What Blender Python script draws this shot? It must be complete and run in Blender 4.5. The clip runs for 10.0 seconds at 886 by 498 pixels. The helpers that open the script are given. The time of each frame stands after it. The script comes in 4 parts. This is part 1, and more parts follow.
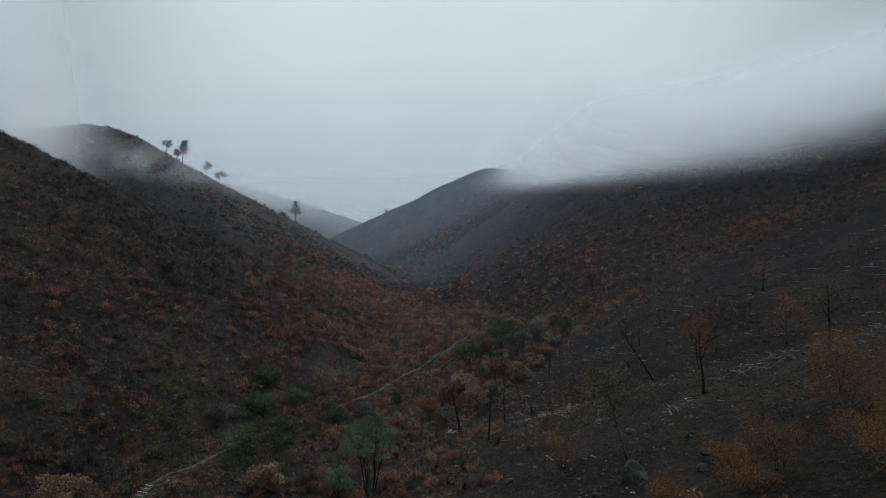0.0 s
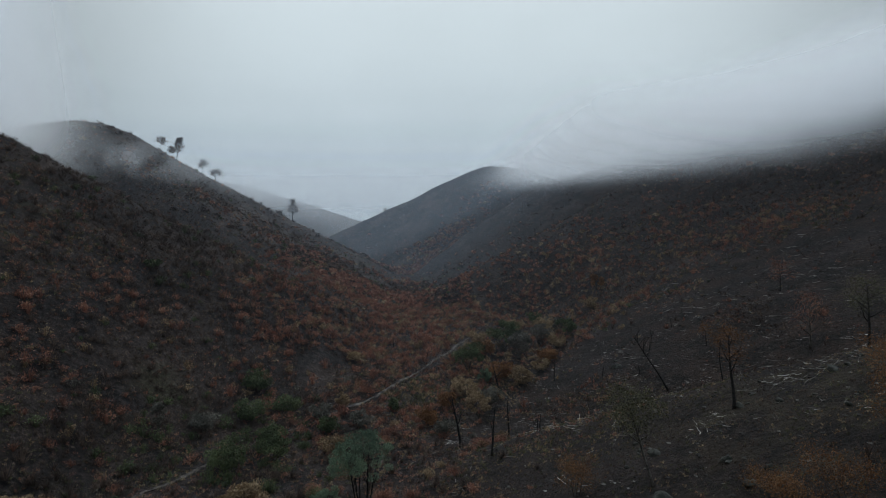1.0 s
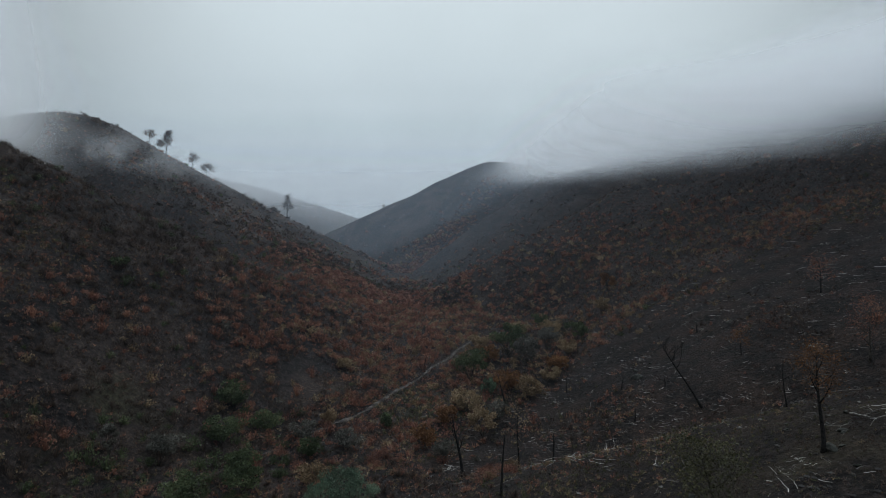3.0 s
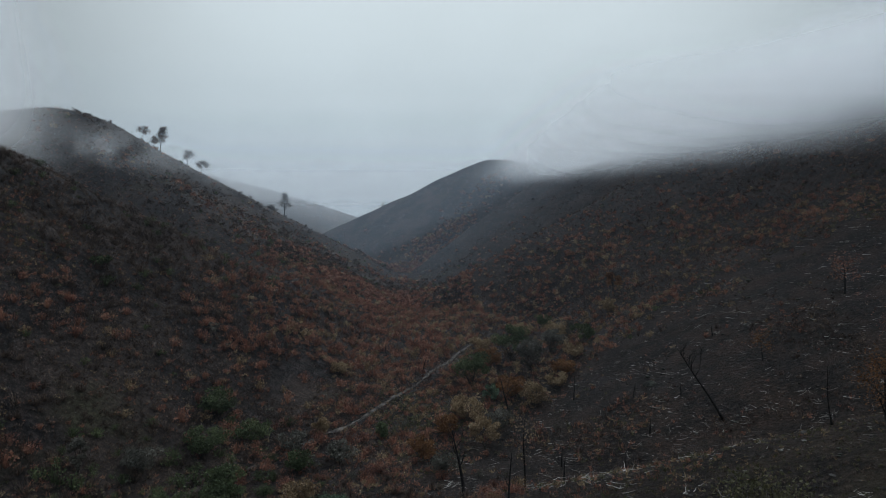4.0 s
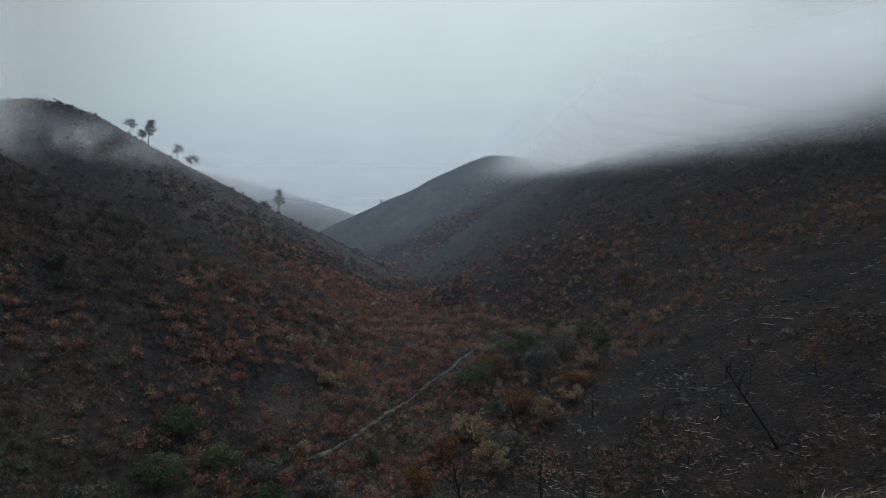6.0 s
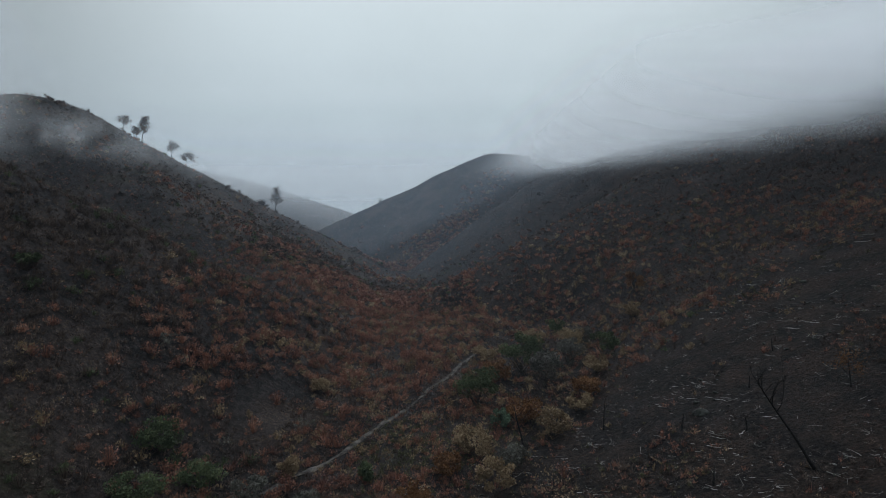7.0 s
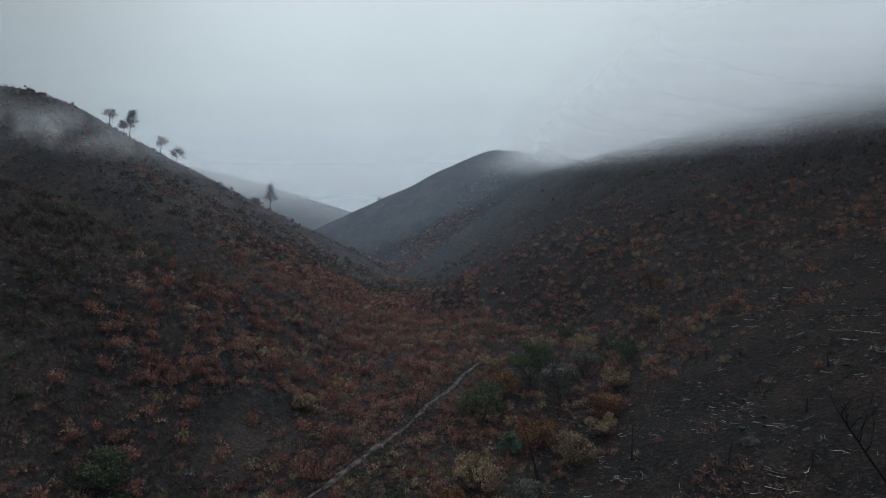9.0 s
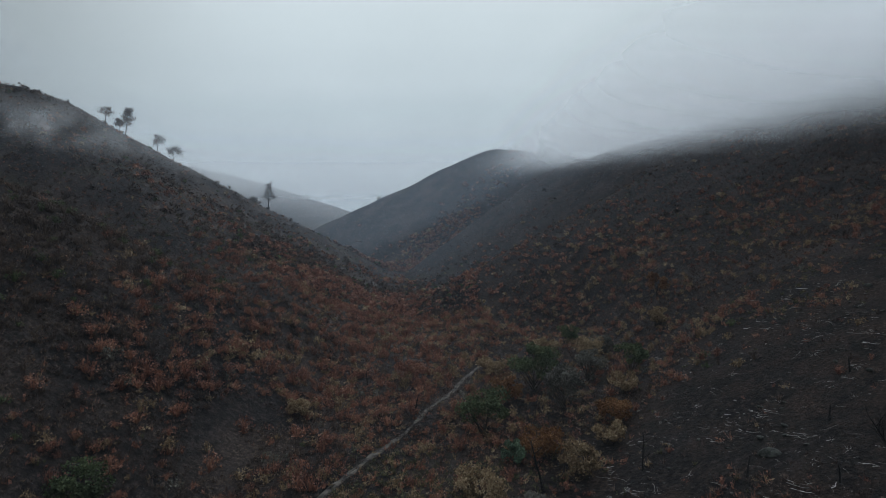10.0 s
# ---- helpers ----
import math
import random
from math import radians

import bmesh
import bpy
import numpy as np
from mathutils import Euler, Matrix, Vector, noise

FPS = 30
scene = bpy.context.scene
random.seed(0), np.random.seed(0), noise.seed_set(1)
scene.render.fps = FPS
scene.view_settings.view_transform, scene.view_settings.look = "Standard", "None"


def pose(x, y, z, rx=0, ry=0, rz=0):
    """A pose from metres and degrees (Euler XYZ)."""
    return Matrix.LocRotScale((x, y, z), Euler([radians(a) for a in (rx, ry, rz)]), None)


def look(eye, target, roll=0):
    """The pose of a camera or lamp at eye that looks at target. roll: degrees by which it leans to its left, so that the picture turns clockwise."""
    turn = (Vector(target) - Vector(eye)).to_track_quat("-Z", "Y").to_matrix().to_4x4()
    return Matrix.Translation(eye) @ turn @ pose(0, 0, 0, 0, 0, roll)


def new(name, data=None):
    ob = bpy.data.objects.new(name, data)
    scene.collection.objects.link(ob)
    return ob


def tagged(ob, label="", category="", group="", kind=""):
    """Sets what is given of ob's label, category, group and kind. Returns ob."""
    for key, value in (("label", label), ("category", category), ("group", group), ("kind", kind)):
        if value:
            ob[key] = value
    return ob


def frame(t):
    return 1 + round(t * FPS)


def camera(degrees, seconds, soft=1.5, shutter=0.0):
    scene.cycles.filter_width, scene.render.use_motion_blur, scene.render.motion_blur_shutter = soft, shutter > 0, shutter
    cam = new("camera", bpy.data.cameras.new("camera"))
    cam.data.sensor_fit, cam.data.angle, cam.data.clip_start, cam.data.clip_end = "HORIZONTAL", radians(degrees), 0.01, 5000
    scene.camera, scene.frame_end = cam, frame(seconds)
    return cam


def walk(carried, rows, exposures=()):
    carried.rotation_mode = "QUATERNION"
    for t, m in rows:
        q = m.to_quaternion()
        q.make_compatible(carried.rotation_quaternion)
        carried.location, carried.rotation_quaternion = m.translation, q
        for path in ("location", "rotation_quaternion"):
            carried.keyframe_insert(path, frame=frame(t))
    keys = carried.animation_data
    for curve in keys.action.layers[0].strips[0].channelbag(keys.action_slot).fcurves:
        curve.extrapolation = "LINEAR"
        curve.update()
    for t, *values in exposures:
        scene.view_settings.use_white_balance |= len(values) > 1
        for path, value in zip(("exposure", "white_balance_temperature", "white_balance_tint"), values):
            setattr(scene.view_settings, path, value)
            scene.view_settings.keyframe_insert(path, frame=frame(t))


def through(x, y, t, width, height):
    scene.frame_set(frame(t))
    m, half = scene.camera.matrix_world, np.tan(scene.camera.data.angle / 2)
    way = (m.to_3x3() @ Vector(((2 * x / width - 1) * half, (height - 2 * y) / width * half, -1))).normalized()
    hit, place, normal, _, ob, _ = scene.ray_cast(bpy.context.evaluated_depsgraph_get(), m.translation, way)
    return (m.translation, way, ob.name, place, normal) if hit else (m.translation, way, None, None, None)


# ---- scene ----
# ---- the camera and its flight ----
cam = camera(73.7, 10.0, 0.75)
METRES, EYE, TILT, LEAN, TURN = 60.0, 28.0, 1.6, 0.0, 0.0
ROWS = [
    (0.0, 0.0, 0.0, 0.0, -0.0, 0.0, -0.0),
    (0.5, 0.0005, 0.053, -0.0013, -0.01, -0.02, -0.01),
    (1.0, 0.0008, 0.1056, -0.0027, -0.02, -0.06, -0.01),
    (1.5, 0.0019, 0.1588, -0.004, -0.01, -0.11, -0.01),
    (2.0, 0.0022, 0.2113, -0.006, -0.02, -0.12, -0.02),
    (2.5, 0.0027, 0.2638, -0.0074, -0.02, -0.18, -0.02),
    (4.0, 0.0043, 0.4214, -0.0117, -0.02, -0.32, -0.01),
    (4.5, 0.0045, 0.4737, -0.0131, -0.03, -0.36, 0.0),
    (5.0, 0.0053, 0.5264, -0.015, -0.02, -0.39, 0.01),
    (5.5, 0.0056, 0.5791, -0.0167, -0.02, -0.41, 0.0),
    (7.0, 0.0064, 0.7355, -0.02, 0.01, -0.5, 0.01),
    (7.5, 0.0065, 0.7881, -0.0218, 0.01, -0.5, 0.01),
    (8.0, 0.0066, 0.8402, -0.0234, 0.0, -0.51, 0.01),
    (8.5, 0.0066, 0.8916, -0.0241, 0.01, -0.52, 0.02),
    (9.0, 0.0065, 0.9366, -0.0247, 0.03, -0.53, 0.01),
    (9.5, 0.0067, 0.9729, -0.0263, 0.04, -0.52, 0.01),
    (10.0, 0.0073, 0.9995, -0.0279, 0.07, -0.53, -0.0),
]
walk(cam, [(t, pose(0, 0, EYE, TILT, LEAN, TURN) @ pose(METRES * x, METRES * y, METRES * z, 90 + pitch, roll, yaw)) for t, x, y, z, yaw, pitch, roll in ROWS])

# ---- light: a closed, overcast sky ----
world = bpy.data.worlds.new("overcast")
scene.world = world
world.use_nodes = True
wt = world.node_tree
wt.nodes.clear()


def wn(kind, **values):
    n = wt.nodes.new(kind)
    for key, value in values.items():
        n.inputs[key].default_value = value
    return n


SKY_LEVEL = 1.05
w_out = wn("ShaderNodeOutputWorld")
w_bg = wn("ShaderNodeBackground", Strength=SKY_LEVEL)
w_tc = wn("ShaderNodeTexCoord")
w_sep = wn("ShaderNodeSeparateXYZ")
w_ramp = wn("ShaderNodeValToRGB")
wt.links.new(w_tc.outputs["Generated"], w_sep.inputs[0])
wt.links.new(w_sep.outputs["Z"], w_ramp.inputs["Fac"])
el = w_ramp.color_ramp.elements
# an overcast sky: dull towards the horizon, about three times as bright overhead
el[0].position, el[0].color = 0.0, (0.335, 0.42, 0.49, 1)
el[1].position, el[1].color = 1.0, (1.74, 2.14, 2.58, 1)
for p, c in ((0.10, (0.425, 0.515, 0.59, 1)), (0.22, (0.52, 0.605, 0.655, 1)), (0.42, (0.61, 0.70, 0.745, 1)), (0.62, (1.22, 1.48, 1.75, 1))):
    e = el.new(p)
    e.color = c
# the brighter part of the cloud lies ahead, up the valley
w_dot = wt.nodes.new("ShaderNodeVectorMath")
w_dot.operation = "DOT_PRODUCT"
w_dot.inputs[1].default_value = Vector((0.01, 0.95, 0.30)).normalized()
wt.links.new(w_tc.outputs["Generated"], w_dot.inputs[0])
w_glow = wn("ShaderNodeMapRange", **{"From Min": 0.72, "From Max": 1.0, "To Min": 0.46, "To Max": 1.0})
w_glow.interpolation_type = "SMOOTHSTEP"
wt.links.new(w_dot.outputs["Value"], w_glow.inputs["Value"])
w_noise = wn("ShaderNodeTexNoise", Scale=2.2, Detail=5.0, Roughness=0.55)
wt.links.new(w_tc.outputs["Generated"], w_noise.inputs["Vector"])
w_var = wn("ShaderNodeMapRange", **{"From Min": 0.3, "From Max": 0.7, "To Min": 0.95, "To Max": 1.05})
wt.links.new(w_noise.outputs["Fac"], w_var.inputs["Value"])
w_mul = wt.nodes.new("ShaderNodeMath")
w_mul.operation = "MULTIPLY"
wt.links.new(w_glow.outputs[0], w_mul.inputs[0])
wt.links.new(w_var.outputs[0], w_mul.inputs[1])
w_scale = wt.nodes.new("ShaderNodeVectorMath")
w_scale.operation = "SCALE"
wt.links.new(w_ramp.outputs["Color"], w_scale.inputs[0])
wt.links.new(w_mul.outputs[0], w_scale.inputs["Scale"])
wt.links.new(w_scale.outputs[0], w_bg.inputs["Color"])
wt.links.new(w_bg.outputs[0], w_out.inputs["Surface"])
scene.cycles.transparent_max_bounces = 40

sun = new("sun", bpy.data.lights.new("sun", "SUN"))
sun.data.energy, sun.data.angle, sun.data.color = 0.9, radians(40), (1.0, 0.97, 0.93)
sun.matrix_world = look((0, 0, 76), (-12, -90, 0))

# ---- materials ----


def nodes_of(name):
    m = bpy.data.materials.new(name)
    m.use_nodes = True
    t = m.node_tree
    return m, t, t.nodes["Principled BSDF"]


def add(t, kind, links=(), **values):
    n = t.nodes.new(kind)
    for key, value in values.items():
        n.inputs[key].default_value = value
    for src, dst in links:
        t.links.new(src, n.inputs[dst])
    return n


def ramp(t, fac, stops):
    n = add(t, "ShaderNodeValToRGB", [(fac, "Fac")])
    e = n.color_ramp.elements
    e[0].position, e[0].color = stops[0][0], (*stops[0][1], 1)
    e[1].position, e[1].color = stops[-1][0], (*stops[-1][1], 1)
    for p, c in stops[1:-1]:
        x = e.new(p)
        x.color = (*c, 1)
    return n.outputs["Color"]


def mix(t, fac, a, b):
    n = t.nodes.new("ShaderNodeMix")
    n.data_type = "RGBA"
    for src, i in ((fac, 0), (a, 6), (b, 7)):
        if isinstance(src, (int, float)):
            n.inputs[i].default_value = src
        elif isinstance(src, tuple):
            n.inputs[i].default_value = (*src, 1)
        else:
            t.links.new(src, n.inputs[i])
    return n.outputs[2]


def field(t, vec, scale, detail=4.0, rough=0.55, lo=0.35, hi=0.65):
    n = add(t, "ShaderNodeTexNoise", [(vec, "Vector")], Scale=scale, Detail=detail, Roughness=rough)
    r = add(t, "ShaderNodeMapRange", [(n.outputs["Fac"], "Value")], **{"From Min": lo, "From Max": hi})
    return r.outputs[0]


def leaf_material(name, stops, rough=0.75, patch=0.25, through=0.25):
    """Leaves or twigs: the hue wanders from bush to bush and from leaf to leaf."""
    m, t, b = nodes_of(name)
    g = t.nodes.new("ShaderNodeNewGeometry")
    big = field(t, g.outputs["Position"], patch, 3.0)
    isl = g.outputs["Random Per Island"]
    f = add(t, "ShaderNodeMath", [(big, 0), (isl, 1)])
    f.operation = "ADD"
    h = add(t, "ShaderNodeMath", [(f.outputs[0], 0)])
    h.operation = "MULTIPLY"
    h.inputs[1].default_value = 0.5
    col = ramp(t, h.outputs[0], stops)
    t.links.new(col, b.inputs["Base Color"])
    b.inputs["Roughness"].default_value = rough
    b.inputs["Specular IOR Level"].default_value = 0.15
    if through:
        tr = add(t, "ShaderNodeBsdfTranslucent", [(col, "Color")])
        mx = add(t, "ShaderNodeMixShader", [(b.outputs[0], 1), (tr.outputs[0], 2)], Fac=through)
        t.links.new(mx.outputs[0], t.nodes["Material Output"].inputs["Surface"])
    return m


def ground_material():
    m, t, b = nodes_of("burnt_ground")
    g = t.nodes.new("ShaderNodeNewGeometry")
    p = g.outputs["Position"]
    stretch = add(t, "ShaderNodeMapping", [(p, "Vector")], Scale=(1.0, 1.0, 0.4))
    v = stretch.outputs[0]
    char = ramp(t, field(t, v, 1.1, 6.0, 0.65), [(0.0, (0.0095, 0.0085, 0.0088)), (0.55, (0.0205, 0.0172, 0.0168)), (1.0, (0.052, 0.041, 0.036))])
    litter = ramp(t, field(t, v, 2.3, 6.0, 0.7), [(0.0, (0.016, 0.013, 0.012)), (0.6, (0.052, 0.039, 0.033)), (1.0, (0.115, 0.080, 0.060))])
    grass = ramp(t, field(t, v, 1.7, 6.0, 0.7), [(0.0, (0.022, 0.020, 0.014)), (0.6, (0.044, 0.040, 0.024)), (1.0, (0.085, 0.075, 0.048))])
    c1 = mix(t, field(t, v, 0.06, 5.0, 0.6, 0.46, 0.62), char, litter)
    c2 = mix(t, field(t, v, 0.035, 5.0, 0.6, 0.58, 0.68), c1, grass)
    sep = add(t, "ShaderNodeSeparateXYZ", [(p, 0)])
    hot = add(t, "ShaderNodeMapRange", [(sep.outputs["X"], "Value")], **{"From Min": -4.0, "From Max": 22.0})
    soot = ramp(t, field(t, v, 1.4, 7.0, 0.75), [(0.0, (0.0060, 0.0052, 0.0052)), (0.55, (0.0150, 0.0120, 0.0114)), (1.0, (0.050, 0.038, 0.031))])
    singed = ramp(t, field(t, v, 2.6, 7.0, 0.75), [(0.0, (0.011, 0.008, 0.007)), (0.6, (0.034, 0.023, 0.018)), (1.0, (0.090, 0.060, 0.044))])
    cinder = mix(t, field(t, v, 0.16, 6.0, 0.65, 0.45, 0.62), soot, singed)
    spots = add(t, "ShaderNodeMath", [(hot.outputs[0], 0), (field(t, v, 0.05, 5.0, 0.6, 0.28, 0.46), 1)])
    spots.operation = "MULTIPLY"
    c2 = mix(t, spots.outputs[0], c2, cinder)
    # dull moss and short grass on the spur's back
    back = add(t, "ShaderNodeMapRange", [(sep.outputs["Y"], "Value")], **{"From Min": 74.0, "From Max": 60.0})
    side = add(t, "ShaderNodeMapRange", [(sep.outputs["X"], "Value")], **{"From Min": 10.0, "From Max": 24.0})
    both = add(t, "ShaderNodeMath", [(back.outputs[0], 0), (side.outputs[0], 1)])
    both.operation = "MULTIPLY"
    mossy = add(t, "ShaderNodeMath", [(both.outputs[0], 0), (field(t, v, 0.16, 5.0, 0.65, 0.44, 0.80), 1)])
    mossy.operation = "MULTIPLY"
    c2 = mix(t, mossy.outputs[0], c2, grass)
    ash = field(t, v, 0.5, 7.0, 0.75, 0.70, 0.82)
    c3 = mix(t, ash, c2, (0.17, 0.155, 0.145))
    t.links.new(c3, b.inputs["Base Color"])
    b.inputs["Roughness"].default_value = 0.95
    b.inputs["Specular IOR Level"].default_value = 0.1
    bump = add(t, "ShaderNodeBump", [(field(t, v, 1.6, 8.0, 0.7, 0.2, 0.8), "Height")], Strength=0.9, Distance=0.5)
    t.links.new(bump.outputs[0], b.inputs["Normal"])
    return m


def plain_rough(name, stops, scale, rough=0.9, bump=0.4):
    m, t, b = nodes_of(name)
    tc = t.nodes.new("ShaderNodeNewGeometry")
    f = field(t, tc.outputs["Position"], scale, 6.0, 0.65)
    t.links.new(ramp(t, f, stops), b.inputs["Base Color"])
    b.inputs["Roughness"].default_value = rough
    b.inputs["Specular IOR Level"].default_value = 0.2
    bp = add(t, "ShaderNodeBump", [(f, "Height")], Strength=bump, Distance=0.1)
    t.links.new(bp.outputs[0], b.inputs["Normal"])
    return m


MAT_GROUND = ground_material()
MAT_RUST = leaf_material("scorched_rust_leaves", [(0.1, (0.074, 0.039, 0.032)), (0.45, (0.192, 0.089, 0.064)), (0.7, (0.29, 0.131, 0.085)), (0.95, (0.40, 0.225, 0.14))])
MAT_TAN = leaf_material("dry_tan_leaves", [(0.1, (0.092, 0.062, 0.037)), (0.5, (0.215, 0.145, 0.082)), (0.9, (0.40, 0.295, 0.18))])
MAT_BROWN = leaf_material("burnt_brown_twigs", [(0.1, (0.026, 0.020, 0.017)), (0.5, (0.078, 0.056, 0.045)), (0.9, (0.16, 0.115, 0.090))])
MAT_GREEN = leaf_material("dull_green_leaves", [(0.1, (0.032, 0.041, 0.020)), (0.5, (0.066, 0.083, 0.039)), (0.9, (0.130, 0.150, 0.072))])
MAT_SAGE = leaf_material("sage_green_leaves", [(0.1, (0.040, 0.058, 0.040)), (0.5, (0.105, 0.150, 0.098)), (0.9, (0.21, 0.27, 0.17))])
MAT_GREY = leaf_material("pale_grey_twigs", [(0.1, (0.045, 0.043, 0.036)), (0.5, (0.095, 0.090, 0.074)), (0.9, (0.18, 0.165, 0.135))])
MAT_GRASS = leaf_material("olive_grass", [(0.1, (0.035, 0.034, 0.018)), (0.5, (0.075, 0.072, 0.038)), (0.9, (0.15, 0.135, 0.075))])
MAT_ORANGE = leaf_material("dead_orange_leaves", [(0.1, (0.075, 0.035, 0.015)), (0.5, (0.16, 0.075, 0.030)), (0.9, (0.25, 0.13, 0.06))])
MAT_CHAR = plain_rough("charred_bark", [(0.2, (0.008, 0.008, 0.008)), (0.8, (0.030, 0.026, 0.024))], 6.0)
MAT_BARK = plain_rough("grey_bark", [(0.2, (0.035, 0.030, 0.025)), (0.8, (0.11, 0.095, 0.08))], 5.0)
MAT_ASHWOOD = plain_rough("bleached_wood", [(0.2, (0.09, 0.082, 0.074)), (0.8, (0.32, 0.29, 0.255))], 4.0)
MAT_STONE = plain_rough("grey_stone", [(0.2, (0.016, 0.017, 0.013)), (0.8, (0.062, 0.060, 0.050))], 2.0)
MAT_ASH = plain_rough("white_ash_wood", [(0.2, (0.09, 0.082, 0.075)), (0.8, (0.42, 0.385, 0.34))], 3.0)
MAT_STICK = leaf_material("bleached_sticks", [(0.1, (0.020, 0.017, 0.015)), (0.4, (0.11, 0.10, 0.09)), (0.78, (0.52, 0.48, 0.43))], 0.9, 0.12, 0)
MAT_CHIP = leaf_material("pale_stone", [(0.1, (0.010, 0.009, 0.009)), (0.6, (0.045, 0.041, 0.037)), (0.92, (0.20, 0.188, 0.168))], 0.9, 0.15, 0)
MAT_TRAIL = plain_rough("trodden_dirt", [(0.15, (0.022, 0.018, 0.016)), (0.85, (0.105, 0.088, 0.073))], 1.1)

# ---- the lie of the land ----


def lattice(ix, iy, seed):
    h = (ix * 374761393 + iy * 668265263 + seed * 974634777) & 0x7FFFFFFF
    h = ((h ^ (h >> 13)) * 1274126177) & 0x7FFFFFFF
    return ((h ^ (h >> 16)) & 0xFFFF) / 65535.0


def vnoise(x, y, seed=0):
    x, y = np.asarray(x, float), np.asarray(y, float)
    fx, fy = np.floor(x), np.floor(y)
    ix, iy = fx.astype(np.int64), fy.astype(np.int64)
    u, v = x - fx, y - fy
    u, v = u * u * (3 - 2 * u), v * v * (3 - 2 * v)
    a, b = lattice(ix, iy, seed), lattice(ix + 1, iy, seed)
    c, d = lattice(ix, iy + 1, seed), lattice(ix + 1, iy + 1, seed)
    return (a + (b - a) * u) * (1 - v) + (c + (d - c) * u) * v


def fbm(x, y, size, octaves=4, seed=0, gain=0.5):
    """Noise from -1 to 1, its largest waves size metres long."""
    total, amp, norm = 0.0, 1.0, 0.0
    c, s = math.cos(0.6), math.sin(0.6)
    for k in range(octaves):
        total = total + amp * (2 * vnoise(x / size, y / size, seed + 17 * k) - 1)
        norm += amp
        amp *= gain
        x, y = (c * x - s * y) * 2.03, (s * x + c * y) * 2.03
    return total / norm


def plane(x, y, x0, y0, z0, dzdx, dzdy):
    return z0 + dzdx * (x - x0) + dzdy * (y - y0)


def smin(k, *zs):
    low = np.minimum.reduce(zs)
    return low - k * np.log(sum(np.exp(-(z - low) / k) for z in zs))


def smax(k, *zs):
    return -smin(k, *[-z for z in zs])


def landform(x, y):
    """Height over the drone's level: each hill is where its slopes meet, the valley where the hills meet."""
    P = lambda *a: plane(x, y, *a)
    spur_a = smin(2.0, P(-43, 117, -18.0, -0.70, 0.26), P(-50, 170, 0.9, -0.34, -0.5), P(-140, 110, 58, -0.2, -0.05))
    hill_b = smin(3.5, P(-160, 300, 72, -0.20, 0.60), P(-155, 354, 61.5, -0.55, 0.05), P(-155, 354, 60.5, -0.31, -0.50), P(-170, 290, 72, 0.36, 0.02))
    hill_b = hill_b + 4.2 * np.exp(-(((x + 172) / 30) ** 2 + ((y - 308) / 45) ** 2))
    hill_c = smin(3.0, P(-32, 400, -8, 0.45, 0.62), P(33, 500, 86, 0.46, -0.35), P(33, 500, 85, -0.22, 0.1))
    hill_d = smin(3.0, P(0, 375, 6.5, 0.66, 0.35), P(58, 400, 56, 0.86, -0.3), P(58, 400, 52, 0.13, -0.02), P(123, 260, 62, 0.06, 0.08))
    hollow = 9 * np.exp(-(((x - 30) / 16) ** 2 + ((y - 200) / 30) ** 2))
    near_e = smax(2.0, P(60, 160, -5.0, 0.44, 0.08), P(60, 200, -2, 0.45, 0.30)) - hollow
    lid = P(123, 260, 59, 0.06, 0.08)
    slope_e = smin(3.0, near_e, P(53, 280, 24, 0.72, -0.45), lid)
    spur_g = smin(1.5, P(26.5, 60, -12, 0.45, -0.10), P(26.5, 60, -11, 0.26, -0.10), P(26.5, 72, -12.5, 0.08, -0.6))
    hill_f = smin(8.0, P(-260, 760, 109, -0.28, 0.3), P(-260, 760, 109, -0.33, -0.2), P(-300, 760, 118, 0.1, 0.0))
    floor = -28 + 6 * np.clip((y - 110) / 60, 0, 1) + 0.07 * np.clip(y - 170, 0, 500) + 0.02 * np.abs(x)
    return smax(1.6, spur_a, hill_b, hill_c, hill_d, slope_e, spur_g, hill_f, floor)


def height(x, y):
    x, y = np.asarray(x, float), np.asarray(y, float)
    z = landform(x, y)
    far = np.clip((y - 150) / 250, 0, 1)
    z = z + fbm(x, y, 45, 3, 3) * (0.8 + 1.4 * far) + fbm(x, y, 9, 3, 5) * 0.5
    return z + EYE


def spread(a, b, fine, lo, hi, growth=1.12):
    """Grid lines: fine steps from a to b, widening out to lo and hi."""
    mid = list(np.arange(a, b + fine / 2, fine))
    up, s = [mid[-1]], fine
    while up[-1] < hi:
        s *= growth
        up.append(up[-1] + s)
    down, s = [mid[0]], fine
    while down[-1] > lo:
        s *= growth
        down.append(down[-1] - s)
    return np.array(down[:0:-1] + mid + up[1:])


def mesh_from(name, verts, faces, material, smooth=False):
    """A mesh from arrays; all faces have the same number of corners."""
    verts, faces = np.asarray(verts, np.float32), np.asarray(faces, np.int32)
    me = bpy.data.meshes.new(name)
    n, k = faces.shape
    me.vertices.add(len(verts))
    me.vertices.foreach_set("co", verts.ravel())
    me.loops.add(n * k)
    me.loops.foreach_set("vertex_index", faces.ravel())
    me.polygons.add(n)
    me.polygons.foreach_set("loop_start", np.arange(n, dtype=np.int32) * k)
    me.polygons.foreach_set("loop_total", np.full(n, k, np.int32))
    me.polygons.foreach_set("use_smooth", np.full(n, smooth))
    me.materials.append(material)
    me.update(calc_edges=True)
    return me


